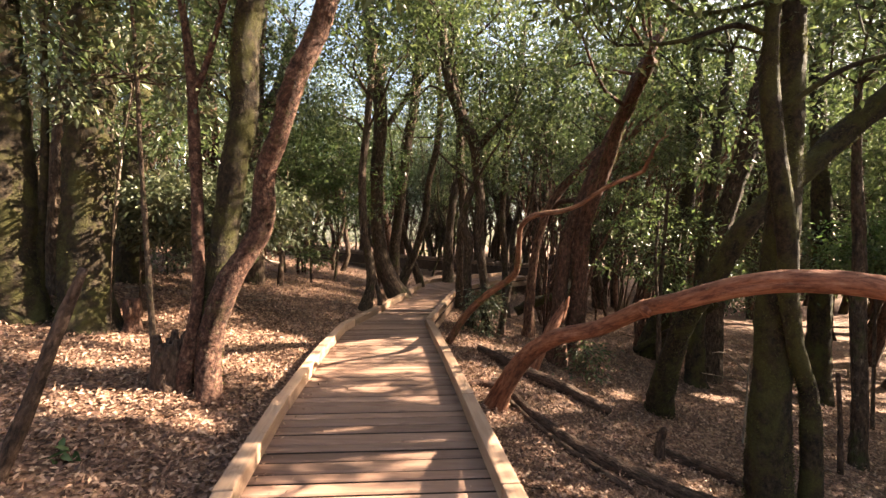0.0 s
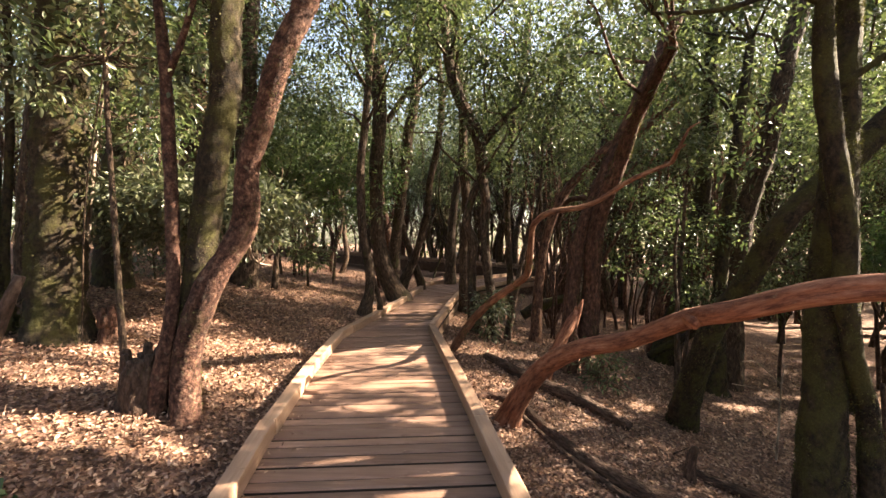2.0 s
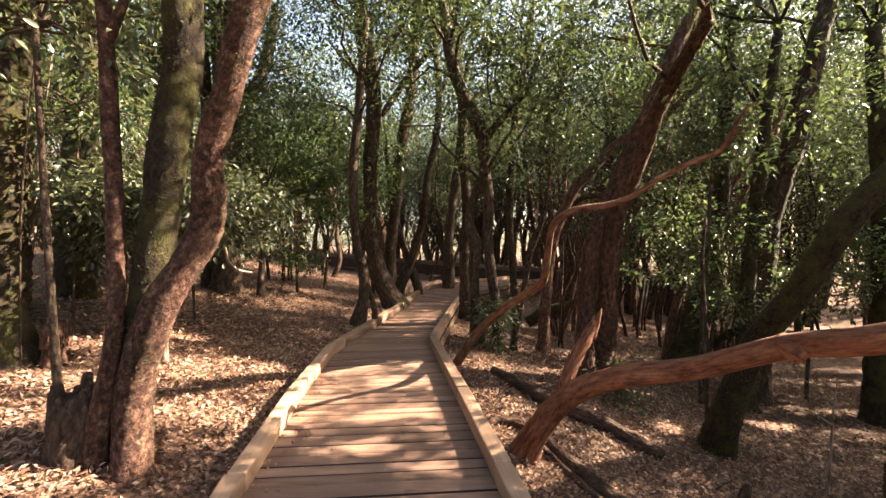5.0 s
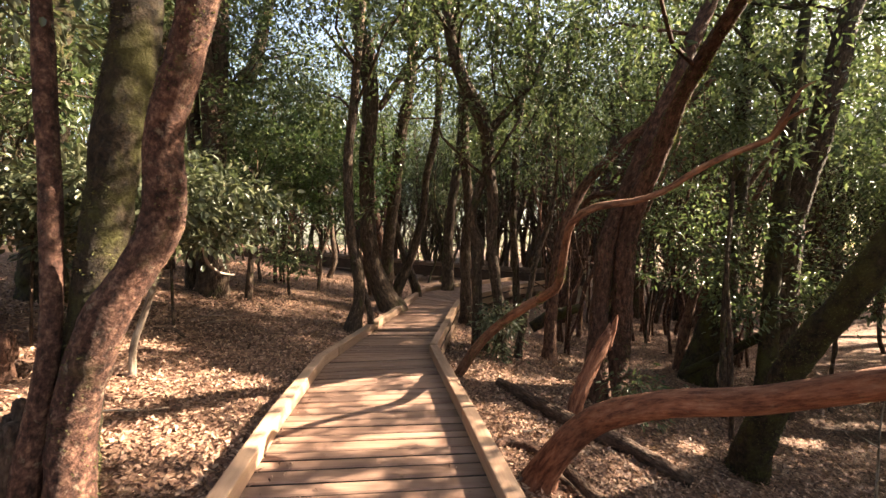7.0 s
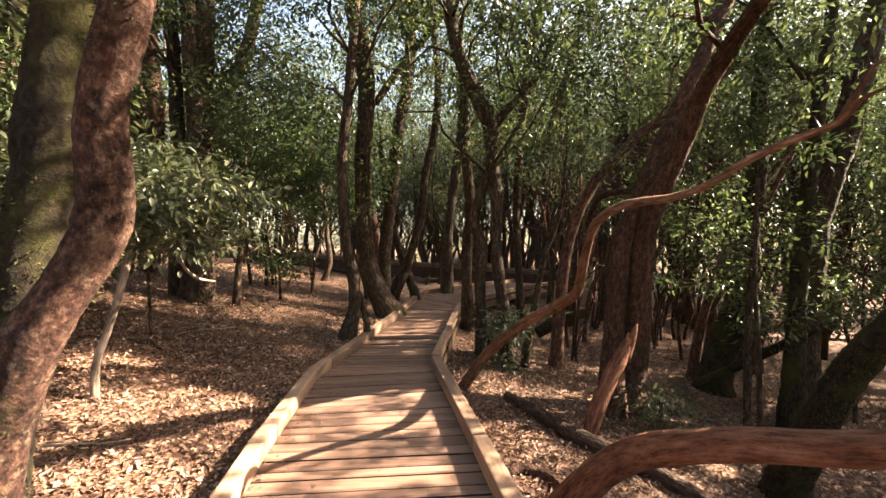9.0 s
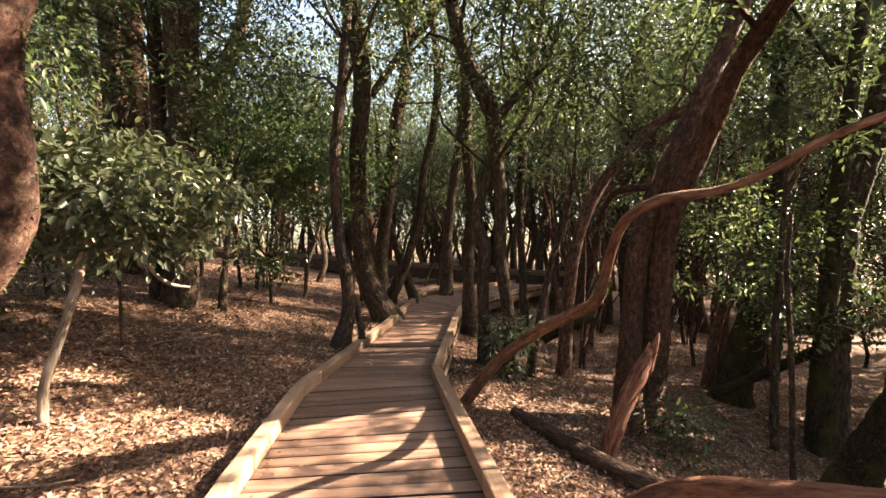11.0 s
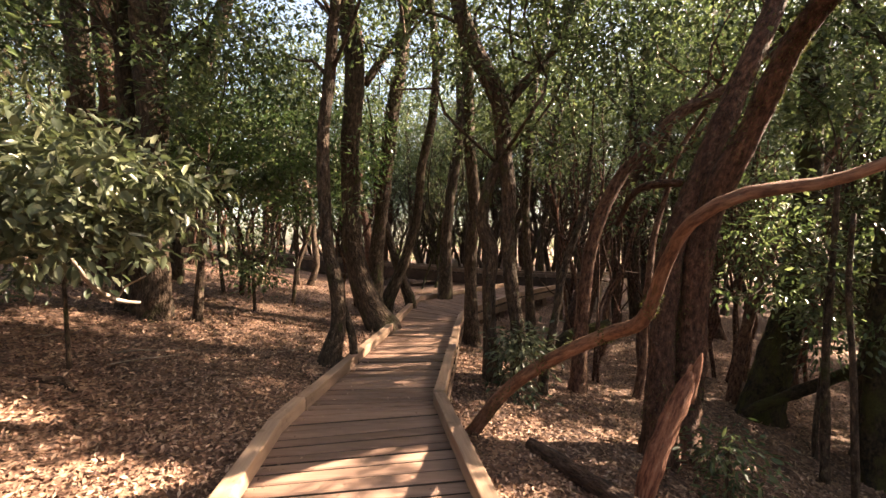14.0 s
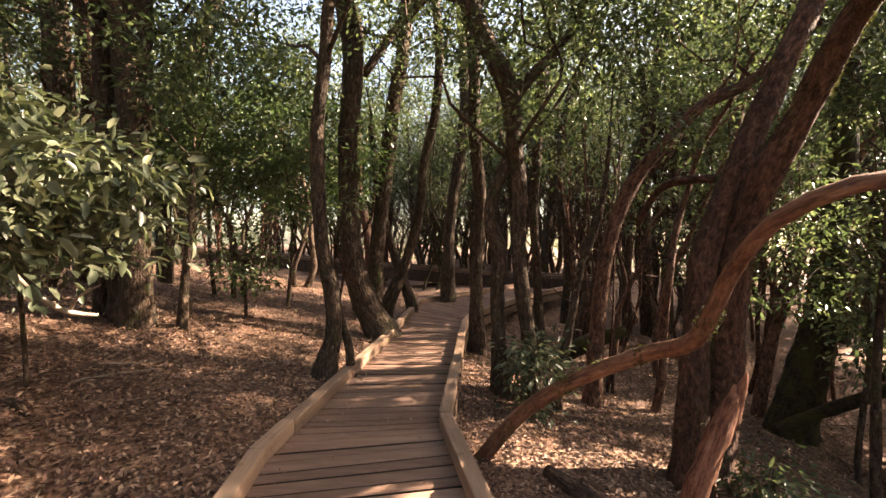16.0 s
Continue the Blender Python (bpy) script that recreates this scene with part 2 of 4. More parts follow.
def leaf_mesh(name, where, facing, length, width, mat, base, g, droop=0.3, rounded=False):
    """Many folded leaves: two triangles each side of a midrib."""
    n = len(where)
    ax = facing + g.normal(0, 0.55, (n, 3))
    ax[:, 2] -= droop
    ax /= np.linalg.norm(ax, axis=1)[:, None]
    up = g.normal(0, 0.45, (n, 3)) + np.array((0, 0, 1.0))
    side = np.cross(ax, up)
    side /= np.linalg.norm(side, axis=1)[:, None] + 1e-9
    nor = np.cross(side, ax)
    ln = (length * g.uniform(0.65, 1.25, n))[:, None]
    wd = (width * g.uniform(0.7, 1.2, n))[:, None]
    o = where - base
    v = np.empty((n, 4, 3))
    v[:, 0] = o
    v[:, 1] = o + ax * ln * 0.45 + side * wd * 0.5 + nor * wd * 0.16
    v[:, 2] = o + ax * ln - nor * ln * 0.08
    v[:, 3] = o + ax * ln * 0.45 - side * wd * 0.5 + nor * wd * 0.16
    k, fan = 4, ((0, 1, 2), (0, 2, 3))
    if rounded:
        k, fan = 6, ((0, 1, 3), (1, 2, 3), (0, 3, 5), (5, 3, 4))
        v = np.empty((n, 6, 3))
        v[:, 0], v[:, 3] = o, o + ax * ln - nor * ln * 0.14
        for i, sgn in ((1, 1), (5, -1)):
            v[:, i] = o + ax * ln * 0.28 + side * wd * 0.44 * sgn + nor * wd * 0.14
        for i, sgn in ((2, 1), (4, -1)):
            v[:, i] = o + ax * ln * 0.68 + side * wd * 0.42 * sgn + nor * wd * 0.06
    me = bpy.data.meshes.new(name)
    me.vertices.add(k * n)
    me.vertices.foreach_set("co", v.ravel())
    idx = np.arange(n)[:, None] * k
    tri = np.concatenate([idx + np.array(f) for f in fan], axis=1).ravel()
    m = len(fan) * n
    me.loops.add(3 * m)
    me.loops.foreach_set("vertex_index", tri.astype(np.int32))
    me.polygons.add(m)
    me.polygons.foreach_set("loop_start", np.arange(0, 3 * m, 3, dtype=np.int32))
    me.materials.append(mat)
    me.update(calc_edges=True)
    return me


def sprays(centres, per, spread, g):
    """Leaf places in loose sprays round the centres, and the way each leaf points."""
    c = np.repeat(np.array(centres), per, axis=0)
    d = g.normal(0, 1, (len(c), 3)) * spread * np.array((1, 1, 0.55))
    return c + d, d / (np.linalg.norm(d, axis=1)[:, None] + 1e-6)


def box(p0, p1, w, h, bevel=0.008, twist=0.0):
    """A bevelled beam from p0 to p1 (middle of its underside): verts and faces round p0."""
    p0, p1 = Vector(p0), Vector(p1)
    bm = bmesh.new()
    bmesh.ops.create_cube(bm, size=1.0)
    ln = (p1 - p0).length
    for v in bm.verts:
        v.co = Vector((v.co.x * w, (v.co.y + 0.5) * ln, (v.co.z + 0.5) * h))
    bmesh.ops.bevel(bm, geom=bm.edges[:], offset=bevel, segments=2, profile=0.6, affect="EDGES")
    return bm, p0, (p1 - p0)


def beam(name, p0, p1, w, h, mat, parent, label="", bevel=0.008, lean=0.0):
    bm, o, d = box(p0, p1, w, h, bevel)
    me = bpy.data.meshes.new(name)
    bm.to_mesh(me)
    bm.free()
    me.materials.append(mat)
    ob = new(name, me)
    yaw = math.atan2(-d.x, d.y)
    pitch = math.atan2(d.z, math.hypot(d.x, d.y))
    ob.matrix_basis = Matrix.Translation(o - parent.location) @ Euler((pitch, lean, yaw)).to_matrix().to_4x4()
    ob.parent = parent
    return tagged(ob, label) if label else ob


# ---- ground ----
def ground_z(x, y):
    xc = 8.5 * math.tanh(x / 8.5)
    yc = 5 + 22 * math.tanh((y - 5) / 22)
    z = -0.42 - 0.215 * xc + (0.06 + 0.03 * math.tanh(x / 1.5)) * (yc - 5)
    z -= 0.05 * min(max(0.0, y - 10), 13) * 0.5 * (1 - math.tanh(x / 2.0))
    z -= 0.34 * math.exp(-((x - 2.2) / 1.7) ** 2) * min(1.0, max(0.0, (y - 7.5) / 4)) * min(1.0, max(0.0, (21 - y) / 4))
    z += 0.05 * noise.noise((x * 0.7, y * 0.7, 0.3)) + 0.02 * noise.noise((x * 2.3, y * 2.3, 4.0))
    if abs(x) + abs(y) < 80:
        near = math.exp(-((x + 0.55) / 1.1) ** 2) * (1 if y < 16 else 0)
        z = z - 0.06 * near
    return z


def deck_z(y):
    return -0.088 + 0.0105 * y


def spread_axis(lo, hi, fine, n_far):
    mid = np.arange(lo, hi, fine)
    far = np.geomspace(1, 600, n_far)
    return np.concatenate([lo - far[::-1], mid, hi + far])


gx, gy = spread_axis(-11, 11, 0.16, 26), spread_axis(-3, 24, 0.16, 26)
gv = [(x, y, ground_z(x, y)) for y in gy for x in gx]
nx = len(gx)
gf = [(j * nx + i, j * nx + i + 1, (j + 1) * nx + i + 1, (j + 1) * nx + i) for j in range(len(gy) - 1) for i in range(nx - 1)]
tagged(new("ground", to_mesh("ground", gv, gf, SOIL)), "forest floor of brown leaf mould sloping across the path", "ground", kind="structure")

g = np.random.default_rng(11)
n = 165000
lx = np.concatenate([g.uniform(-7.5, 8.0, n // 2), g.normal(-1, 3.2, n // 2)])
ly = np.concatenate([g.uniform(0.5, 17, n // 2), 1.0 + 10 * g.beta(1.2, 2.2, n // 2)])
lz = np.array([ground_z(a, b) for a, b in zip(lx, ly)]) + g.uniform(0.004, 0.03, n)
flat = g.normal(0, 1, (n, 3)) * np.array((1, 1, 0.25))
tagged(new("leaf_litter", leaf_mesh("leaf_litter", np.stack([lx, ly, lz], 1), flat, 0.049, 0.023, LITTER, np.zeros(3), g, 0.0)),
       "dry brown fallen laurel leaves strewn over the ground", "leaf litter", kind="stuff")


# ---- boardwalk ----
def at_fraction(poly, cum, s):
    i = min(max(int(np.searchsorted(cum, s, side="right")) - 1, 0), len(cum) - 2)
    u = (s - cum[i]) / (cum[i + 1] - cum[i])
    return np.array(poly[i]) * (1 - u) + np.array(poly[i + 1]) * u


def plank(name, quad, z4, mat, parent, thick=0.045, gap=0.011):
    """A board whose top has the four given corners (left-near, right-near, right-far, left-far), with rounded long edges."""
    a, b, c, d = [np.array((*q, z)) for q, z in zip(quad, z4)]
    o = (a + b + c + d) / 4
    la, lb = (d - a) / np.linalg.norm(d - a), (c - b) / np.linalg.norm(c - b)
    e = 0.009
    rows = [(gap, -thick), (gap, -e), (gap + e, 0)]
    prof = []
    for near, far, way in ((a, d, la), (b, c, lb)):
        ring = [near + way * s + np.array((0, 0, z)) for s, z in rows]
        ring += [far - way * s + np.array((0, 0, z)) for s, z in reversed(rows)]
        prof.append(ring)
    verts = [p - o for p in prof[0] + prof[1]]
    k = 6
    faces = [(i, (i + 1) % k, k + (i + 1) % k, k + i) for i in range(k)] + [tuple(range(k - 1, -1, -1)), tuple(range(k, 2 * k))]
    faces = [tuple(reversed(f)) for f in faces]
    me = to_mesh(name, verts, faces, mat, False)
    # second slot: gap shadow painted on every face but the top
    me.materials.append(GAP_SHADE)
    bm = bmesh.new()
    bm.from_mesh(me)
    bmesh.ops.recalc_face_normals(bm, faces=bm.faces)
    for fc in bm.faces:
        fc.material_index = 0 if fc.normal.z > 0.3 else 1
    bm.to_mesh(me)
    bm.free()
    ob = new(name, me)
    ob.location = Vector(o) - parent.location
    ob.parent = parent
    return ob


def boardwalk(name, label, left, right, zf, width_of, plank_mat, kerb_mat, seed, skirt, posts, kerbs=(True, True)):
    g = np.random.default_rng(seed)
    walk_ob = thing(name, (left[0][0], left[0][1], zf(left[0])), label, "boardwalk", kind="structure")
    mid = (np.array(left) + np.array(right)) / 2
    cum = np.concatenate([[0], np.cumsum(np.linalg.norm(np.diff(mid, axis=0), axis=1))])
    s = 0.0
    while s < cum[-1] - 0.05:
        e = min(cum[-1], s + width_of(at_fraction(mid, cum, s), g))
        q = [at_fraction(left, cum, s), at_fraction(right, cum, s), at_fraction(right, cum, e), at_fraction(left, cum, e)]
        jog = g.normal(0, 0.003)
        for i, j in ((0, 1), (3, 2)):
            d = (q[i] - q[j]) / np.linalg.norm(q[i] - q[j])
            w = g.uniform(-0.012, 0.012)
            q[i], q[j] = q[i] + d * w, q[j] + d * w
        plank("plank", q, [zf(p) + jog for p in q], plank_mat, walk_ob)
        s = e
    for side, (line, on) in enumerate(zip((left, right), kerbs)):
        if not on:
            continue
        inward = 1 if side == 0 else -1
        for a, b in zip(line[:-1], line[1:]):
            a, b = np.array(a), np.array(b)
            ln = np.linalg.norm(b - a)
            way = (b - a) / ln
            nor = np.array((way[1], -way[0])) * inward
            k = max(1, int(round(ln / 1.5)))
            for i in range(k):
                p, q = a + (b - a) * i / k, a + (b - a) * (i + 1) / k
                off = nor * (0.057 + g.uniform(-0.006, 0.006))
                dz = g.uniform(-0.004, 0.004)
                p3 = (*(p + off + way * 0.003), zf(p) + dz)
                q3 = (*(q + off - way * 0.003), zf(q) + dz + g.uniform(-0.004, 0.004))
                beam("kerb_beam", p3, q3, 0.108, 0.12, kerb_mat, walk_ob, "", 0.012)
                drop = skirt(side)
                lo = nor * 0.025
                beam("edge_board", (*(p + lo), zf(p) - 0.046 - drop), (*(q + lo), zf(q) - 0.046 - drop), 0.045, drop, FRAME if kerb_mat is KERB else DARKWOOD, walk_ob, "", 0.005)
                if posts[side]:
                    m2 = p + (q - p) * 0.25 + nor * 0.1
                    gz = ground_z(*m2) - 0.15
                    beam_up("support_post", m2, gz, zf(p) - 0.05, 0.11, FRAME, walk_ob)
    return walk_ob


def beam_up(name, xy, z0, z1, w, mat, parent, label=""):
    bm = bmesh.new()
    bmesh.ops.create_cube(bm, size=1.0)
    for v in bm.verts:
        v.co = Vector((v.co.x * w, v.co.y * w, (v.co.z + 0.5) * max(0.1, z1 - z0)))
    bmesh.ops.bevel(bm, geom=bm.edges[:], offset=0.008, segments=2, affect="EDGES")
    me = bpy.data.meshes.new(name)
    bm.to_mesh(me)
    bm.free()
    me.materials.append(mat)
    ob = new(name, me)
    ob.location = Vector((xy[0], xy[1], z0)) - parent.location
    ob.parent = parent
    return tagged(ob, label) if label else ob


def main_width(p, g):
    return g.uniform(0.105, 0.16) if p[1] < 7.1 else g.uniform(0.11, 0.15)


L1 = [(0.5, -10.0), (-0.62, -1.6), (-1.13, 2.34), (-1.33, 3.7), (-1.48, 5.1), (-1.57, 6.75), (-1.51, 7.25), (-1.06, 10.4), (-0.86, 12.4), (-0.65, 14.4), (0.93, 16.4), (2.6, 18.4)]
R1 = [(2.1, -9.85), (0.99, -1.45), (0.49, 2.48), (0.32, 3.86), (0.14, 5.24), (-0.12, 7.05), (-0.17, 7.37), (0.17, 10.3), (0.36, 11.7), (0.5, 12.3), (2.2, 15.3), (3.9, 17.4)]
boardwalk("boardwalk", "weathered wooden plank boardwalk with low kerb beams", L1, R1, lambda p: deck_z(p[1]), main_width, PLANK, KERB, 3,
          lambda side: 0.12 if side == 0 else 0.16, (False, True))


g = np.random.default_rng(21)
n = 420
u = g.uniform(0, 1, n) ** 1.3
yy = np.concatenate([g.uniform(1.5, 10, n)])
left_x = np.interp(yy, [p[1] for p in L1[1:9]], [p[0] for p in L1[1:9]]) + 0.125
right_x = np.interp(yy, [p[1] for p in R1[1:9]], [p[0] for p in R1[1:9]]) - 0.125
xx = np.where(g.uniform(0, 1, n) < 0.75, left_x + 0.25 * u ** 2.5, left_x + (right_x - left_x) * u)
zz = deck_z(yy) + 0.006
tagged(new("fallen_leaves", leaf_mesh("fallen_leaves", np.stack([xx, yy, zz], 1), g.normal(0, 1, (n, 3)) * np.array((1, 1, 0.08)), 0.035, 0.014, LITTER, np.zeros(3), g, 0.0)),
       "small dry leaf scraps lying along the boards", "leaf litter", kind="stuff")


def rise(p):
    return 0.42 + 0.062 * (2.5 - p[0]) * (1 if p[0] < 2.5 else 0.4)


L2 = [(5.2, 17.6), (2.0, 18.5), (-1.2, 19.1), (-4.5, 20.2), (-7.2, 21.2), (-11, 19.6), (-15, 17)]
R2 = [(5.6, 19.1), (2.2, 20.0), (-0.9, 20.6), (-4.1, 21.7), (-7.1, 22.7), (-11.6, 21.1), (-15.8, 18.4)]
boardwalk("boardwalk_far", "dark old plank boardwalk winding back among the trees", L2, R2, rise, lambda p, g: g.uniform(0.16, 0.22), OLDWALK, OLDWALK, 5,
          lambda side: 0.34, (True, False))

fence = thing("handrail", (4.55, 16.3, ground_z(4.55, 16.3)), "pale wooden post and rail beside the boardwalk", "handrail")
beam_up("rail_post", (4.45, 16.3), ground_z(4.45, 16.3) - 0.1, 1.0, 0.12, POST, fence)
beam_up("rail_post", (4.95, 16.9), ground_z(4.95, 16.9) - 0.1, 1.0, 0.12, POST, fence)
beam_up("post_footing", (4.45, 16.3), ground_z(4.45, 16.3) - 0.1, 0.05, 0.3, POST, fence)
beam("rail", (4.1, 15.9, 0.92), (5.5, 17.5, 0.94), 0.06, 0.11, POST, fence)
beam("rail", (4.1, 15.9, 0.5), (5.5, 17.5, 0.52), 0.05, 0.1, POST, fence)

# ---- trees ----
S_A1 = [(-1.903, 3.781, -0.293, 0.15), (-1.988, 3.904, -0.036, 0.118), (-2.013, 3.963, 0.444, 0.1), (-1.835, 3.919, 0.966, 0.1), (-1.561, 3.942, 1.471, 0.095), (-1.49, 3.847, 1.892, 0.084), (-1.338, 3.763, 2.246, 0.081), (-1.188, 3.688, 2.646, 0.086), (-1.02, 3.72, 3.046, 0.086), (-0.889, 3.761, 3.502, 0.087), (-0.655, 3.87, 4.201, 0.08), (-0.354, 3.999, 5.092, 0.064)]
S_A2 = [(-2.06, 4.0, -0.086, 0.107), (-2.06, 4.03, 0.393, 0.104), (-2.016, 4.06, 0.943, 0.105), (-1.949, 4.094, 1.456, 0.11), (-1.863, 4.072, 2.014, 0.115), (-1.768, 4.066, 2.542, 0.114), (-1.751, 4.041, 3.092, 0.114), (-1.681, 4.045, 3.666, 0.109), (-1.632, 4.032, 4.444, 0.096), (-1.716, 4.016, 5.418, 0.07)]
S_A3 = [(-2.22, 3.9, 0.05, 0.074), (-2.16, 3.9, 0.44, 0.059), (-2.1, 3.92, 0.88, 0.049), (-2.12, 3.95, 1.47, 0.05), (-2.15, 3.95, 2.16, 0.049), (-2.18, 3.95, 2.71, 0.044), (-2.23, 3.95, 3.15, 0.034), (-2.33, 3.95, 3.73, 0.025)]
S_A3b = [(-2.15, 3.95, 2.63, 0.03), (-2.03, 3.95, 2.95, 0.025), (-1.92, 3.95, 3.34, 0.022), (-1.81, 4, 3.87, 0.015)]
S_sap = [(-2.58, 4.1, -0.04, 0.031), (-2.64, 4.12, 0.64, 0.026), (-2.72, 4.15, 1.47, 0.023), (-2.81, 4.2, 2.27, 0.021), (-2.85, 4.2, 3.05, 0.018), (-2.94, 4.2, 3.99, 0.013)]
S_stick = [(-2.41, 2.5, 0, 0.041), (-2.31, 2.55, 0.32, 0.041), (-2.23, 2.6, 0.64, 0.036), (-2.17, 2.65, 0.89, 0.033), (-2.09, 2.7, 1.17, 0.022)]
S_B = [(-3.99, 5.05, 0.34, 0.307), (-4.05, 5.1, 0.85, 0.258), (-4.08, 5.15, 1.82, 0.247), (-4.09, 5.2, 2.81, 0.229), (-4.1, 5.25, 3.75, 0.218), (-4.12, 5.3, 4.83, 0.199), (-4.1, 5.3, 6.34, 0.152)]
S_B0 = [(-4.65, 4.9, 0.44, 0.286), (-4.71, 4.9, 1.05, 0.248), (-4.75, 4.9, 1.98, 0.229), (-4.81, 4.9, 3.02, 0.191), (-4.89, 4.9, 4.31, 0.172), (-4.97, 4.9, 5.77, 0.135)]
S_B0b = [(-5.1, 6, 0.61, 0.191), (-5.14, 6, 1.52, 0.167), (-5.06, 6, 2.66, 0.159), (-5.07, 6.1, 3.99, 0.139), (-5.15, 6.2, 5.74, 0.109)]
S_B0c = [(-4.51, 5, 0.52, 0.057), (-4.49, 5, 1.3, 0.044), (-4.44, 5, 2.25, 0.038), (-4.45, 5, 3.38, 0.031), (-4.5, 5, 4.37, 0.025)]
S_B2 = [(-5.21, 7.4, 0.43, 0.292), (-5.21, 7.4, 1.58, 0.216), (-5.12, 7.4, 2.98, 0.197), (-5.04, 7.4, 4.38, 0.178), (-4.97, 7.4, 6.42, 0.158), (-5.05, 7.4, 8.08, 0.121)]
S_B4 = [(-4.12, 5.4, 0.36, 0.034), (-4.05, 5.4, 0.83, 0.027), (-3.95, 5.4, 1.58, 0.024), (-3.87, 5.4, 2.53, 0.02)]
S_B3 = [(-4.07, 9.4, 0.44, 0.263), (-4.12, 9.4, 1.43, 0.215), (-4.05, 9.4, 3.45, 0.19), (-3.98, 9.4, 5.47, 0.166), (-3.82, 9.4, 7.58, 0.142)]
S_N1 = [(-4.42, 9.4, 0.57, 0.111), (-4.44, 9.4, 1.72, 0.095), (-4.4, 9.4, 2.9, 0.107), (-4.45, 9.4, 4.09, 0.103), (-4.54, 9.4, 5.5, 0.087)]
S_N2 = [(-3.92, 9.2, 0.51, 0.208), (-3.89, 9.2, 1.32, 0.154), (-3.94, 9.2, 2.86, 0.138), (-4.07, 9.2, 3.85, 0.123), (-4.15, 9.2, 5.53, 0.107)]
S_N3 = [(-3.47, 9.4, 0.35, 0.072), (-3.42, 9.4, 1.08, 0.048), (-3.35, 9.4, 1.88, 0.04), (-3.32, 9.4, 2.52, 0.024)]
S_N4 = [(-6.06, 10.4, 0.71, 0.32), (-5.99, 10.4, 1.57, 0.247), (-5.77, 10.4, 3.31, 0.192), (-5.83, 10.4, 4.68, 0.173), (-5.99, 10.4, 6.31, 0.137)]
S_N5 = [(-6.22, 11.5, 0.54, 0.211), (-6.17, 11.5, 2.33, 0.189), (-6.07, 11.5, 4.12, 0.189), (-6.22, 11.5, 5.59, 0.179), (-6.12, 11.5, 7.27, 0.158)]
S_N6 = [(-5.47, 12.5, 0.67, 0.154), (-5.53, 12.5, 2.69, 0.154), (-5.24, 12.5, 4.58, 0.177), (-4.66, 12.5, 5.77, 0.154), (-4.31, 12.5, 7.31, 0.13)]
S_C1 = [(-1.53, 8.65, -0.01, 0.156), (-1.41, 8.65, 0.52, 0.092), (-1.44, 8.65, 0.99, 0.092), (-1.54, 8.65, 1.48, 0.078), (-1.59, 8.65, 2.19, 0.078), (-1.59, 8.65, 2.82, 0.071), (-1.52, 8.65, 3.46, 0.071), (-1.47, 8.65, 4.17, 0.064), (-1.38, 8.65, 5.16, 0.053)]
S_C1b = [(-1.25, 8.75, 0.26, 0.051), (-1.32, 8.75, 0.54, 0.043), (-1.43, 8.75, 0.87, 0.043)]
S_C2 = [(-1.12, 10.9, 0.06, 0.269), (-1.37, 10.9, 0.51, 0.219), (-1.56, 10.9, 1.1, 0.179), (-1.65, 10.9, 2, 0.159), (-1.67, 10.9, 2.99, 0.159), (-1.61, 10.9, 3.99, 0.164), (-1.61, 10.9, 4.68, 0.164), (-1.75, 10.9, 5.37, 0.159), (-1.86, 10.9, 6.06, 0.149), (-1.98, 10.9, 7.73, 0.129)]
S_C2b = [(-1.44, 11, 4.22, 0.07), (-1.14, 11, 4.68, 0.071), (-0.74, 11, 5.24, 0.071), (-0.29, 11, 5.75, 0.061), (0.16, 11, 6.47, 0.04)]
S_C3 = [(-1.45, 12.3, 0.22, 0.188), (-1.36, 12.3, 1.52, 0.141), (-1.21, 12.3, 2.81, 0.141), (-1.1, 12.3, 3.98, 0.141), (-0.9, 12.3, 5.16, 0.129), (-0.79, 12.3, 6.56, 0.117), (-0.64, 12.3, 7.97, 0.094)]
S_C4 = [(-1.2, 12.6, 0.25, 0.158), (-0.87, 12.6, 1.04, 0.109), (-0.57, 12.6, 2.13, 0.097), (-0.48, 12.6, 3.1, 0.091), (-0.27, 12.6, 4.07, 0.091), (-0.19, 12.6, 5.29, 0.085), (-0.32, 12.6, 6.74, 0.079), (-0.47, 12.6, 8.19, 0.061)]
S_C5 = [(-0.75, 13.2, 0.24, 0.129), (-1.03, 13.2, 1.01, 0.097), (-1.23, 13.2, 1.65, 0.09), (-1.46, 13.2, 2.68, 0.077), (-1.62, 13.2, 3.97, 0.064)]
S_M1 = [(0.1, 14.8, 0.26, 0.195), (0.12, 14.8, 1.7, 0.135), (0.27, 14.8, 3.04, 0.135), (0.49, 14.8, 4.69, 0.135), (0.43, 14.8, 6.49, 0.12), (0.25, 14.8, 8.87, 0.097)]
S_K0 = [(0.41, 10.8, -0.13, 0.145), (0.39, 10.8, 0.52, 0.108), (0.38, 10.8, 1.33, 0.108), (0.44, 10.8, 2.23, 0.099), (0.35, 10.8, 3.22, 0.099), (0.32, 10.8, 4.48, 0.09), (0.14, 10.8, 5.54, 0.081), (-0.03, 10.8, 6.7, 0.063)]
S_K1 = [(0.54, 9.2, -0.38, 0.154), (0.5, 9.2, 0.25, 0.094), (0.48, 9.2, 0.88, 0.091), (0.5, 9.2, 1.37, 0.105), (0.39, 9.2, 1.75, 0.084), (0.43, 9.2, 2.1, 0.077), (0.59, 9.2, 2.55, 0.07)]
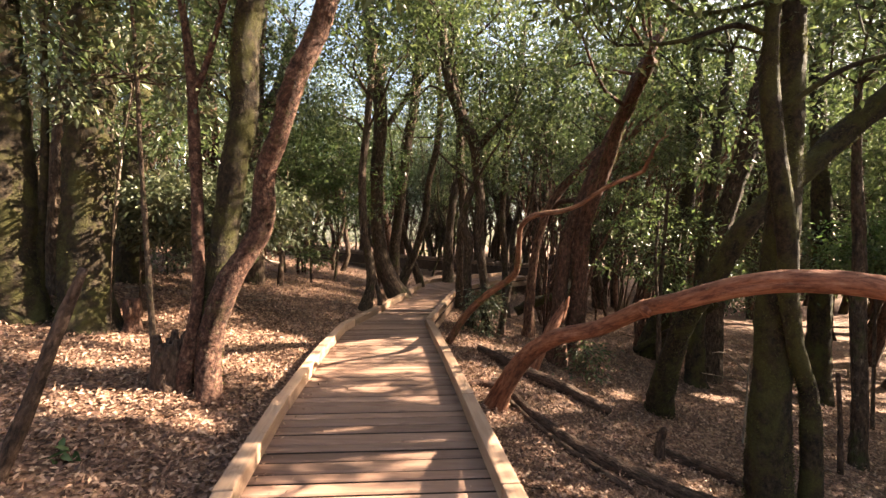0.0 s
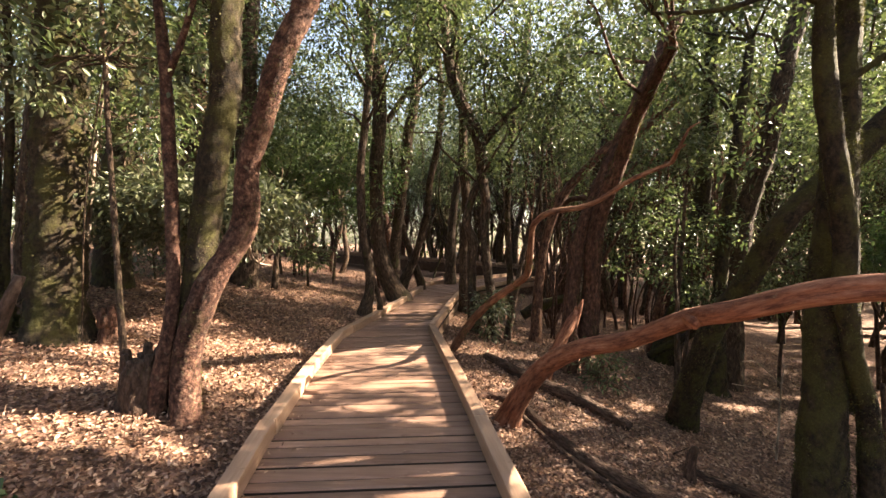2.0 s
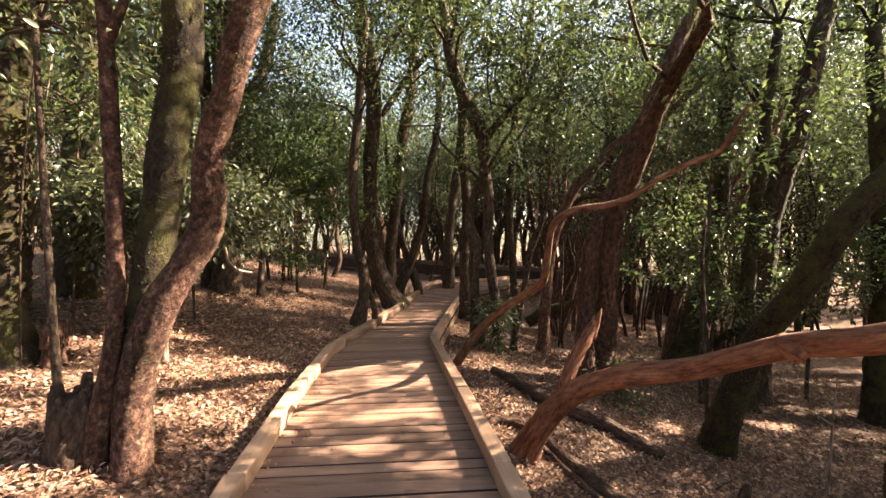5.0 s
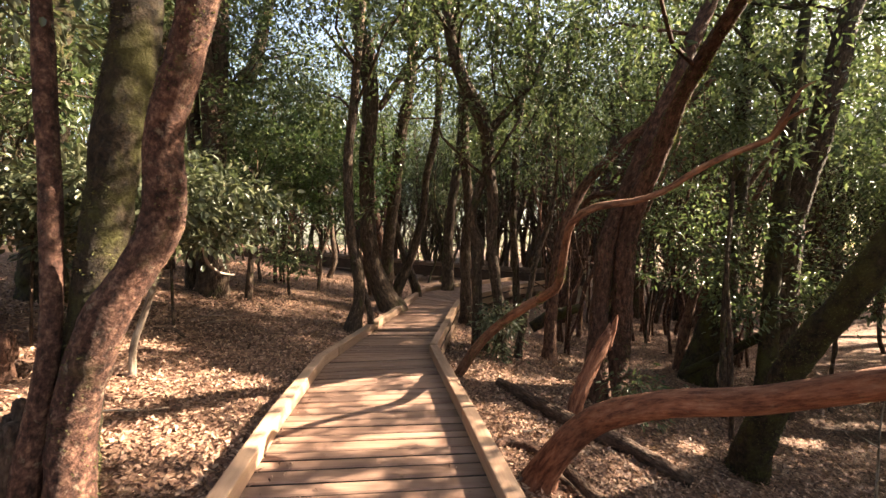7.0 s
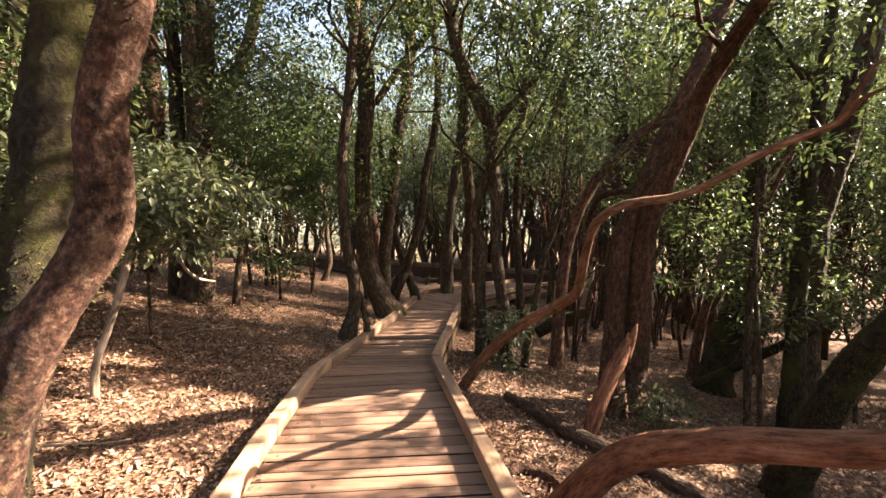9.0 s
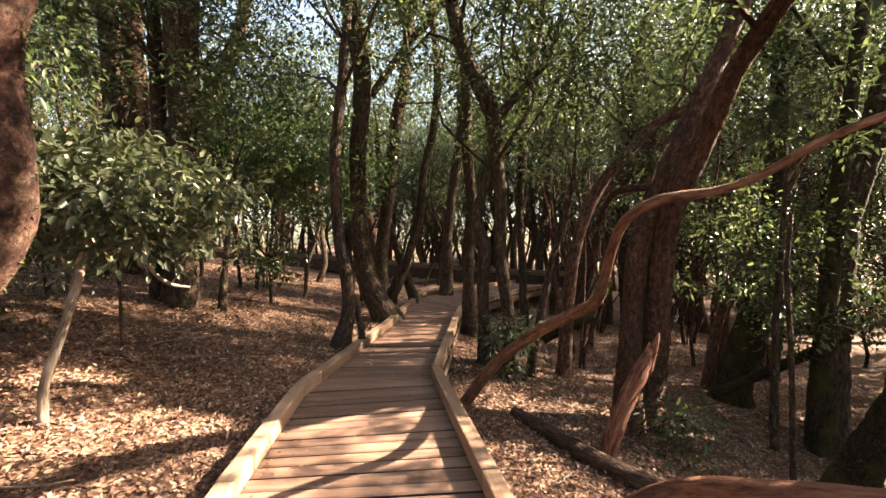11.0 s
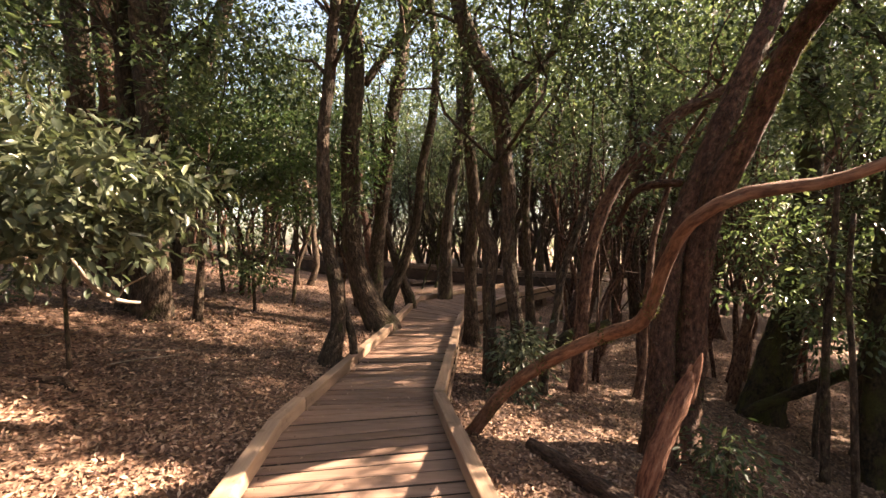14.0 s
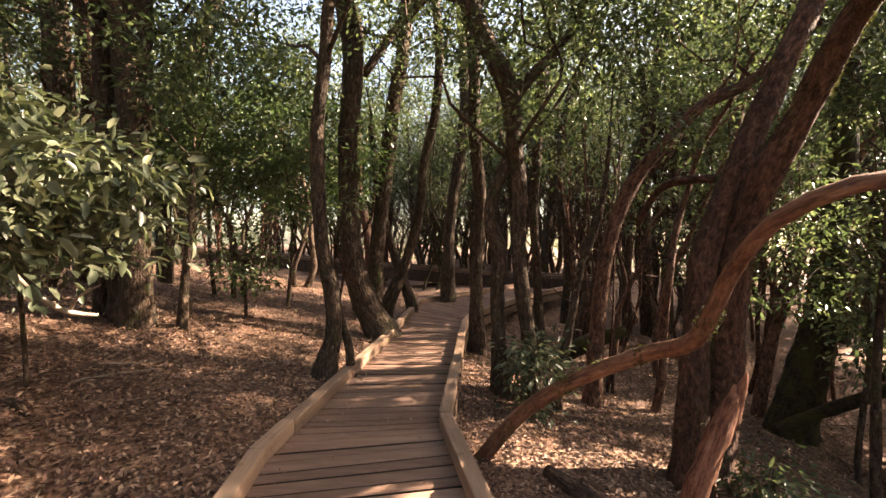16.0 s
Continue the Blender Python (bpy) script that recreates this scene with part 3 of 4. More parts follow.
S_K2 = [(0.91, 9.15, -0.4, 0.139), (0.86, 9.15, 0.33, 0.094), (0.78, 9.15, 0.88, 0.09), (0.72, 9.15, 1.51, 0.09), (0.74, 9.15, 2.16, 0.097), (0.67, 9.15, 2.68, 0.097), (0.61, 9.15, 3.33, 0.124), (0.38, 9.15, 3.83, 0.124), (0.16, 9.15, 4.32, 0.11), (-0, 9.15, 4.93, 0.096), (-0.11, 9.15, 5.95, 0.075)]
S_K2b = [(0.64, 9.2, 3.25, 0.077), (0.88, 9.2, 3.56, 0.07), (1.16, 9.2, 3.85, 0.056), (1.44, 9.2, 4.24, 0.042), (1.64, 9.2, 4.93, 0.031)]
S_K3 = [(1.59, 11.5, -0.27, 0.1), (1.53, 11.5, 1.03, 0.075), (1.47, 11.5, 2.02, 0.08), (1.51, 11.5, 3.01, 0.089), (1.56, 11.5, 4, 0.089), (1.65, 11.5, 4.9, 0.099), (1.84, 11.5, 5.79, 0.089), (1.98, 11.5, 6.97, 0.069)]
S_K4 = [(1.17, 9, -0.32, 0.068), (1.33, 9, 0.56, 0.051), (1.46, 9, 1.24, 0.047), (1.63, 9, 1.71, 0.041), (1.74, 9, 2.26, 0.03), (1.79, 9, 2.8, 0.02)]
S_K5 = [(3.16, 13.5, -0.16, 0.277), (3.54, 13.5, 0.92, 0.214), (3.78, 13.5, 1.92, 0.201), (4.16, 13.5, 2.81, 0.201), (4.92, 13.5, 3.69, 0.202), (5.36, 13.5, 4.46, 0.177), (6.31, 13.5, 5.1, 0.126), (7.35, 13.5, 5.37, 0.076)]
S_K6 = [(4.28, 14, -0.37, 0.119), (4.25, 14, 0.89, 0.106), (4.29, 14, 2.21, 0.106), (4.45, 14, 3.54, 0.093), (4.77, 14, 4.73, 0.079), (4.96, 14, 6.44, 0.066)]
S_K7 = [(4.82, 14, -0.37, 0.199), (4.7, 14, 0.62, 0.159), (4.67, 14, 1.69, 0.159), (4.65, 14, 3.27, 0.146), (4.9, 14, 5.26, 0.119), (5.15, 14, 7.24, 0.099)]
S_K8 = [(3.12, 15, -0.33, 0.116), (3.18, 15, 1.41, 0.101), (2.95, 15, 2.99, 0.101), (3.08, 15, 4.87, 0.101), (3.58, 15, 6.32, 0.087), (3.93, 15, 8.19, 0.072)]
S_D1 = [(2.17, 7.62, -0.78, 0.259), (2.25, 7.68, -0.25, 0.176), (2.3, 7.65, 0.47, 0.146), (2.3, 7.56, 1.08, 0.131), (2.33, 7.46, 1.66, 0.124), (2.4, 7.3, 2.09, 0.12), (2.52, 7.12, 2.49, 0.107), (2.57, 6.97, 2.8, 0.103), (2.6, 6.78, 3.08, 0.092), (2.64, 6.51, 3.32, 0.091), (2.64, 6.18, 3.51, 0.08), (2.67, 5.82, 3.72, 0.061)]
S_D2 = [(1.91, 7.5, -0.53, 0.174), (1.95, 7.55, 0.2, 0.126), (2.02, 7.6, 0.84, 0.119), (2.08, 7.6, 1.43, 0.114), (2.32, 7.6, 2.07, 0.11), (2.53, 7.6, 2.55, 0.11), (2.79, 7.6, 3.14, 0.106), (3.03, 7.6, 3.67, 0.098), (3.24, 7.6, 4.21, 0.094), (3.63, 7.6, 4.98, 0.081)]
S_D2b = [(2.37, 7.9, 2.12, 0.05), (2.21, 8.1, 2.14, 0.046), (2.08, 8.4, 2.08, 0.041), (2.04, 8.8, 1.72, 0.033)]
S_D3 = [(1.8, 9.5, -0.5, 0.12), (1.86, 9.5, 0.6, 0.095), (2.02, 9.5, 1.6, 0.09), (2.35, 9.5, 2.38, 0.09), (2.8, 9.5, 2.9, 0.085), (3.25, 9.5, 3.35, 0.08), (3.9, 9.5, 3.68, 0.07), (4.7, 9.4, 4.4, 0.05)]
S_red = [(1.34, 6.7, -0.65, 0.07), (1.43, 6.72, -0.38, 0.085), (1.62, 6.8, 0, 0.08), (1.78, 6.87, 0.27, 0.07), (1.86, 6.88, 0.41, 0.04)]
S_E = [(0.074, 7.489, -0.361, 0.066), (0.344, 7.152, 0.161, 0.053), (0.641, 6.741, 0.558, 0.05), (0.918, 6.328, 0.839, 0.046), (0.986, 5.956, 1.002, 0.042), (0.967, 5.667, 1.349, 0.037), (0.951, 5.396, 1.573, 0.034), (1.09, 5.218, 1.689, 0.032), (1.342, 5.144, 1.725, 0.03), (1.53, 5.042, 1.792, 0.027), (1.734, 4.886, 1.949, 0.025), (1.887, 4.76, 2.031, 0.024), (2.057, 4.639, 2.107, 0.021), (2.027, 4.477, 2.182, 0.013), (1.986, 4.27, 2.185, 0.008)]
S_F = [(0.615, 5.316, -0.691, 0.17), (0.715, 5.181, -0.35, 0.122), (0.897, 4.756, 0.143, 0.1), (1.058, 4.161, 0.485, 0.08), (1.309, 3.72, 0.667, 0.07), (1.471, 3.26, 0.892, 0.062), (1.569, 2.951, 0.992, 0.062), (1.756, 2.708, 1.107, 0.062), (1.97, 2.566, 1.159, 0.063), (2.204, 2.459, 1.16, 0.062), (2.498, 2.376, 1.128, 0.058), (3.027, 2.379, 1.174, 0.052)]
S_G = [(3.04, 6.33, -1.14, 0.224), (2.96, 5.9, -0.31, 0.141), (2.99, 5.54, 0.42, 0.121), (3.13, 5.25, 0.93, 0.114), (3.25, 5.03, 1.39, 0.109), (3.46, 4.94, 1.76, 0.107), (3.93, 4.97, 2.17, 0.117), (4.45, 5.02, 2.64, 0.127), (4.9, 4.99, 3.04, 0.126), (5.51, 4.9, 3.65, 0.105), (6.25, 4.8, 4.43, 0.08)]
S_H1 = [(2.93, 4, -0.98, 0.193), (2.92, 4, -0.06, 0.15), (2.94, 4, 0.74, 0.137), (2.98, 4, 1.39, 0.133), (3.02, 4, 2.03, 0.124), (3.03, 4, 2.77, 0.116), (3.04, 4, 3.5, 0.103), (3.06, 4, 4.48, 0.086), (2.99, 4, 5.54, 0.062)]
S_H2 = [(3.26, 3.95, -0.92, 0.089), (3.19, 3.9, -0.01, 0.073), (3, 3.82, 0.49, 0.066), (2.91, 3.8, 0.96, 0.071), (2.86, 3.75, 1.39, 0.074), (2.78, 3.72, 1.75, 0.073), (2.71, 3.72, 2.21, 0.073), (2.68, 3.75, 2.81, 0.065), (2.74, 3.8, 3.39, 0.056), (2.79, 3.8, 4.22, 0.037)]
S_H2b = [(2.79, 3.75, 2.47, 0.023), (2.96, 3.7, 2.61, 0.025), (3.18, 3.6, 2.76, 0.022), (3.51, 3.5, 2.85, 0.017)]
S_H2c = [(2.63, 3.75, 3.09, 0.023), (2.36, 3.7, 3.13, 0.023), (1.86, 3.6, 2.95, 0.018), (1.34, 3.5, 2.87, 0.011)]
S_I = [(5.19, 5.6, -1.6, 0.112), (5.19, 5.6, -0.47, 0.084), (5.15, 5.6, 0.51, 0.077), (5.14, 5.6, 1.49, 0.07), (5.09, 5.6, 2.32, 0.056), (5.09, 5.6, 3.36, 0.042)]
S_P = [(4.71, 5.3, -1.31, 0.033), (4.69, 5.3, -0.64, 0.026), (4.65, 5.3, -0.11, 0.02)]
S_R1 = [(4.94, 8.3, -0.15, 0.205), (5.06, 8.3, 0.97, 0.168), (5.16, 8.3, 1.9, 0.158), (5.38, 8.2, 2.81, 0.156), (5.52, 8.1, 3.69, 0.153), (5.69, 8, 4.72, 0.133), (6.03, 8, 5.96, 0.115)]
S_R2 = [(4.32, 9.3, -0.73, 0.269), (4.57, 9.35, -0.05, 0.222), (4.8, 9.4, 0.6, 0.199), (4.93, 9.4, 1.51, 0.174), (5.14, 9.5, 2.61, 0.152), (5.21, 9.5, 4.29, 0.126), (5.29, 9.5, 5.8, 0.101)]
S_R3 = [(4.39, 7.8, -0.81, 0.164), (4.43, 7.8, 0.12, 0.117), (4.47, 7.8, 1.06, 0.103), (4.56, 7.8, 1.99, 0.093), (4.71, 7.8, 3.24, 0.079), (4.89, 7.8, 4.67, 0.065)]
S_R4 = [(3.66, 7.6, -0.47, 0.042), (3.66, 7.6, 0.48, 0.036), (3.72, 7.6, 1.37, 0.03), (3.77, 7.6, 2.26, 0.024)]
S_R5 = [(3.38, 7, -0.59, 0.031), (3.35, 7, 0.35, 0.026), (3.3, 7, 1.12, 0.023), (3.34, 7, 1.74, 0.018)]
S_R6 = [(6.65, 8, -0.72, 0.211), (6.68, 8, 0.14, 0.17), (6.69, 8, 1.74, 0.15), (6.69, 8.1, 3.16, 0.131), (6.69, 8.2, 4.81, 0.112)]
S_LG3 = [(3.85, 9, -0.76, 0.062), (4.1, 8.8, -0.52, 0.075), (4.32, 8.6, -0.31, 0.073), (4.49, 8.3, -0.05, 0.069), (4.83, 7.9, 0.35, 0.057)]
S_LGE = [(1.69, 10.5, -0.24, 0.107), (2.07, 10.5, -0.03, 0.118), (2.66, 10.5, 0.17, 0.086)]
S_BU = [(-2.84, 5.6, 0.45, 0.03), (-2.77, 5.6, 0.67, 0.028), (-2.69, 5.6, 0.91, 0.028), (-2.64, 5.65, 1.23, 0.029), (-2.6, 5.7, 1.54, 0.025)]
S_TW = [(-2.45, 6, 1.36, 0.013), (-2.55, 6.3, 1.17, 0.016), (-2.49, 6.45, 1.06, 0.019), (-2.37, 6.5, 1.04, 0.01)]
S_TW2 = [(-2.5, 6.45, 1.07, 0.01), (-2.41, 6.4, 1.16, 0.008), (-2.21, 6.3, 1.24, 0.005)]

# sunny places on the floor, the boards and the trunks: the canopy is open towards the sun from here
GLADES += [(-3.45, 4.19, 0.25, 0.34), (-3.19, 4.26, 0.21, 0.34), (-2.65, 3.42, 0.07, 0.34), (-2.28, 5.72, 0.07, 0.34), (-2.05, 5.78, 0.02, 0.34), (-3.8, 5.71, 0.37, 0.34), (-3.35, 4.83, 0.25, 0.34), (-3.23, 6.24, 0.28, 0.34), (-2.32, 4.72, 0.04, 0.34), (-2.0, 4.8, -0.02, 0.34), (-2.06, 6.36, 0.05, 0.34), (-2.17, 6.0, 0.06, 0.34), (-2.73, 5.44, 0.16, 0.34), (-2.62, 5.69, 0.13, 0.34), (4.67, 7.45, -1.11, 0.25), (9.16, 17.66, -0.73, 0.4)]
GLADES += [(-1.43, 5.2, -0.11, 0.145), (-1.62, 2.95, -0.15, 0.2175), (7.34, 8.38, -1.39, 0.35), (5.29, 9.01, -1.07, 0.3), (2.63, 6.54, -0.83, 0.2), (4.4, 7.32, -1.08, 0.35), (2.46, 4.32, -1, 0.15), (-1.13, 6.34, -0.02, 0.166), (-0.54, 4.88, -0.04, 0.208), (-0.72, 4.24, -0.04, 0.166), (-0.27, 4, -0.05, 0.146), (-0.7, 3.28, -0.05, 0.177), (-0.01, 2.93, -0.06, 0.146), (-0.77, 2.53, -0.06, 0.208), (-0.78, 4.29, -0.04, 0.156), (-0.89, 6.51, -0.02, 0.177)]
GLADES += [(-1.14, 6.12, -0.02, 0.166), (-0.41, 4.95, -0.04, 0.208), (-0.67, 4.79, -0.04, 0.146), (-0.6, 10.32, 0.02, 0.156), (-0.96, 6.22, -0.02, 0.156), (-0.81, 6.54, -0.02, 0.135), (-0.39, 2.54, -0.06, 0.156), (-1.97, 3.9, 0.33, 0.36), (-1.85, 3.93, 0.95, 0.25), (-1.31, 3.75, 2.46, 0.3), (-1.9, 3.95, 1.28, 0.22), (-1.32, 3.75, 2.52, 0.25), (0.92, 5.6, 1.4, 0.15), (-1.43, 9.8, 4.14, 0.3), (-2.38, 6, 1.82, 0.45), (-2.51, 5.8, 1.55, 0.35)]
GLADES += [(-3.45, 11.5, 3.82, 0.5), (-2.09, 3.9, 0.69, 0.2), (0.97, 6, 1.01, 0.22), (0.77, 6.6, 0.67, 0.22), (1.02, 5.35, 1.62, 0.22), (1.16, 5.1, 1.71, 0.2), (2.78, 3.72, 1.93, 0.2), (2.73, 3.75, 2.68, 0.2), (2.86, 3.75, 1.29, 0.15), (2.62, 6.8, 3.04, 0.16), (2.5, 6.95, 2.52, 0.16), (5.72, 6.9, 1.9, 0.3), (3.97, 8.2, 1.57, 0.75), (4.6, 8.0, 0.9, 0.6), (5.17, 8.3, 1.47, 0.6), (-2.5, 6.4, 1.08, 0.25)]
GLADES += [(-1.73, 3.55, 0.12, 0.25), (-1.42, 3.7, 1.79, 0.2), (0.92, 6.1, 1.01, 0.18), (-3.5, 4.6, 2.9, 0.55), (-3.1, 5.6, 3, 0.4)]


def limb_points(start, end, r0, r1, g, bends=4):
    s, e = np.array(start), np.array(end)
    out = []
    for i in range(bends + 1):
        u = i / bends
        p = s + (e - s) * u
        if 0 < i < bends:
            p = p + g.normal(0, 0.09, 3) * np.linalg.norm(e - s) * 0.7
        p[2] += 0.25 * math.sin(u * math.pi * 0.5) * np.linalg.norm(e - s) * 0.2
        out.append((*p, r0 + (r1 - r0) * u))
    return out


def tree(label, stems, mat, seed, crown=True, sprouts=0, leaf=LEAF, reach=2.0, name="tree", group="", limbs=8, per=66, knobs=0.13, groove=0.0):
    """A tree whose first stem is the trunk; the others are forks or second stems. Limbs and a leaf crown grow from the tops."""
    g = np.random.default_rng(seed)
    base = np.array(stems[0][0][:3])
    ob = thing(name, base, label, "tree", group)
    tips = []
    for i, st in enumerate(stems):
        p = list(st)
        grounded = abs(p[0][2] - ground_z(p[0][0], p[0][1])) < (1.3 if i == 0 else 0.75)
        if grounded:
            a, b = np.array(p[0]), np.array(p[1])
            down = ground_z(a[0], a[1]) - 0.12
            if a[2] > down:
                p = [(a[0] + (a[0] - b[0]) * 0.15, a[1], down, a[3] * 1.12)] + p
        big = p[0][3] > 0.05
        near = base[1] < 8.5 and p[0][3] > 0.09
        v, f = tube(p, base, seed + i, 30 if near else (16 if big else 9), 0.035 if near else 0.09, knobs, (0.45 if p[0][3] < 0.19 else 0.22) if grounded and big else 0.0, True, groove)
        hang("trunk" if i == 0 else ("stem" if grounded else "branch"), to_mesh("trunk", v, f, mat), ob)
        tips.append(p)
    if not crown:
        return ob
    centres = []
    for st in tips:
        top = np.array(st[-1][:3])
        if top[2] < 2.0:
            continue
        k = limbs if st is tips[0] else max(2, limbs - 2)
        for j in range(k):
            q = np.array(st[-1 - (j % 3)]) if len(st) > 3 and st[-1 - (j % 3)][2] > 3.2 else np.array(st[-1])
            for _ in range(10):
                a = g.uniform(0, 2 * math.pi)
                end = q[:3] + np.array((math.cos(a) * g.uniform(0.7, 1.0) * reach, math.sin(a) * g.uniform(0.7, 1.0) * reach, g.uniform(0.5, 2.4)))
                if not sun_gap(q[:3] + (end - q[:3]) * np.linspace(0.2, 1, 7)[:, None], GLADES).any():
                    break
            pts = limb_points(q[:3], end, min(q[3] * 0.4, 0.03), 0.007, g)
            v, f = tube(pts, base, seed + 20 + j, 6, 0.3, 0.1, 0, False)
            hang("limb", to_mesh("limb", v, f, mat), ob)
            if j % 4 == 3:
                continue
            for u in np.linspace(0.45, 1.05, 4):
                c = q[:3] + (end - q[:3]) * u
                for _ in range(3):
                    centres.append(c + g.normal(0, 0.42, 3))
        for _ in range(8):
            centres.append(top + g.normal(0, 0.6, 3) * np.array((1.3, 1.3, 0.8)) + np.array((0, 0, 0.6)))
    if centres:
        w, d = sprays(centres, per, 0.2, g)
        keep = ~sun_gap(w, GLADES)
        w, d = w[keep], d[keep]
        hang("crown", leaf_mesh("crown", w, d, 0.098, 0.043, leaf, base, g), ob)
    return ob


MOSS = leaf_material("moss_tuft", (0.025, 0.028, 0.008), (0.06, 0.058, 0.018), (0.12, 0.11, 0.038), 0.8, 0.35)


def tufts(ob, pts, count, seed, mat=MOSS, length=0.022, lo=0.0, hi=1.0, cut=0.0):
    """Short moss and lichen standing off the bark, in patches."""
    g = np.random.default_rng(seed)
    q = spline(pts, 0.05)
    q = q[int(len(q) * lo):max(int(len(q) * hi), int(len(q) * lo) + 2)]
    i = g.integers(0, len(q), count)
    c, r = q[i, :3], q[i, 3]
    tan = np.gradient(q[:, :3], axis=0)[i]
    tan /= np.linalg.norm(tan, axis=1)[:, None] + 1e-9
    d = g.normal(0, 1, (count, 3))
    d -= tan * (d * tan).sum(1)[:, None]
    d /= np.linalg.norm(d, axis=1)[:, None]
    p = c + d * (r * 0.98)[:, None] + tan * g.uniform(-0.03, 0.03, count)[:, None]
    keep = np.array([noise.noise((v[0] * 4, v[1] * 4, v[2] * 2.5)) > cut for v in p])
    if keep.sum() > 10:
        hang("moss", leaf_mesh("moss", p[keep], d[keep], length, length * 0.45, mat, np.array(ob.location), g, 0.15), ob, "tufted moss and lichen")


ob = tree("twin-stemmed laurel with reddish rough bark beside the boardwalk", [S_A1], BARK_PALE, 1)
tufts(ob, S_A1, 5000, 1, length=0.018, cut=0.1)
ob = tree("mossy dark-barked laurel trunk behind a red-barked one", [S_A2], BARK_MOSS, 2)
tufts(ob, S_A2, 9000, 2)
tree("slender forked young laurel growing from an old stump", [S_A3, S_A3b], BARK_PALE, 3, limbs=3)
tree("thin upright sapling with smooth grey bark", [S_sap], BARK, 4, limbs=2, reach=1.0)
ob = tree("thick mossy trunk of an old laurel", [S_B], BARK_MOSS, 5, reach=2.6, per=26)
tufts(ob, S_B, 12000, 3)
ob = tree("old mossy laurel with a broad dark trunk", [S_B0, S_B0c], BARK_MOSS, 6, reach=2.4, per=24)
tufts(ob, S_B0, 9000, 4)
tree("dark laurel trunk among the shaded trees", [S_B0b], BARK, 7)
ob = tree("mossy laurel with a wide flared base", [S_B2], BARK_MOSS, 8)
tufts(ob, S_B2, 5000, 5, length=0.03)
tree("thin sunlit sapling leaning beside a thick trunk", [S_B4], DEAD, 9, limbs=2, reach=0.7)
tree("dark straight laurel trunk across the leaf litter", [S_B3], BARK, 10)
tree("dark laurel trunk in deep shade", [S_N1], BARK, 11)
tree("dark laurel trunk with a flared base in deep shade", [S_N2], BARK, 12)
tree("thin young laurel stem in the shade", [S_N3], BARK, 13, limbs=3, reach=0.8)
tree("large laurel trunk far back in the shade", [S_N4], BARK, 14)
tree("dark laurel trunk behind the undergrowth", [S_N5], BARK_RED, 15)
tree("laurel leaning over, its bark catching light", [S_N6], BARK, 16)
tree("slim crooked laurel with a forked root beside the kerb", [S_C1, S_C1b], BARK, 17)
tree("tall curved laurel beside the kerb with a side branch", [S_C2, S_C2b], BARK, 18)
tree("straight dark laurel behind the curved ones", [S_C3], BARK, 19)
tree("slender leaning laurel stem", [S_C4], BARK, 20)
tree("thin laurel stem crossing its neighbours", [S_C5], BARK, 21, limbs=3)
tree("straight laurel where the boardwalk turns", [S_M1], BARK, 22)
tree("slim laurel growing against the boardwalk edge", [S_K0], BARK, 23)
tree("knotty double laurel with a thick bent top", [S_K2, S_K1, S_K2b], BARK, 24)
tree("thin laurel stem below the boardwalk", [S_K3], BARK, 25)
tree("thin leaning stem with sprouting leaves at its foot", [S_K4], BARK, 26, limbs=2, reach=0.8)
tree("red-barked laurel leaning far over", [S_K5], BARK_RED, 27)
tree("slim upright laurel in the hollow", [S_K6], BARK, 28)
tree("dark upright laurel in the hollow", [S_K7], BARK, 29)
tree("thin laurel beyond the boardwalk", [S_K8], BARK, 30)
ob = tree("great double-trunked laurel leaning over the hollow", [S_D1, S_D2, S_D2b], BARK_RED, 31, reach=2.2, limbs=4)
tufts(ob, S_D1, 7000, 6, length=0.025, cut=0.15)
tufts(ob, S_D2, 4000, 7, length=0.025, cut=0.15)
tree("red-brown laurel bending over behind a greater one", [S_D3], BARK_RUST, 43, limbs=5, reach=1.2, per=30)
ob = tree("long bare reddish branch curving up from the ground", [S_E, [(*S_E[12][:3], 0.024), (S_E[12][0] + 0.05, S_E[12][1] - 0.05, S_E[12][2] + 0.14, 0.018), (S_E[12][0] + 0.1, S_E[12][1] - 0.1, S_E[12][2] + 0.28, 0.012), (S_E[12][0] + 0.2, S_E[12][1] - 0.1, S_E[12][2] + 0.34, 0.006)]], BARK_TAN, 32, crown=False, knobs=0.07, groove=0.3)
tufts(ob, S_E, 5000, 12, length=0.02, lo=0.0, hi=0.8, cut=0.1)
ob = tree("bare red trunk bent low to the ground beside the boardwalk", [S_F, [(S_F[5][0], S_F[5][1], S_F[5][2] + 0.02, 0.05), (S_F[5][0] - 0.02, S_F[5][1] - 0.12, S_F[5][2] + 0.0, 0.04), (S_F[5][0] - 0.03, S_F[5][1] - 0.14, S_F[5][2] - 0.01, 0.012)]], BARK_BARE, 33, crown=False, knobs=0.05, groove=0.3)
ob = tree("mossy laurel leaning steeply to one side", [S_G], BARK_MOSS, 34, limbs=6)
tufts(ob, S_G, 12000, 8)
ob = tree("dark mossy upright laurel with a crooked second stem", [S_H1, S_H2, S_H2b, S_H2c], BARK_MOSS, 35, reach=2.4)
tufts(ob, S_H1, 14000, 9)
tufts(ob, S_H2, 3000, 10)
tree("slim knotty young laurel", [S_I], BARK, 36)
tree("dark laurel leaning above the shrubs", [S_R1], BARK, 37)
ob = tree("leaning dark old trunk beyond a fallen branch", [S_R2], BARK_MOSS, 38)
tufts(ob, S_R2, 5000, 11, length=0.03)
tree("dark straight laurel among glossy shrubs", [S_R3], BARK_MOSS, 39)
tree("thin stem among the shrubs", [S_R4], BARK, 40, limbs=3, reach=0.9)
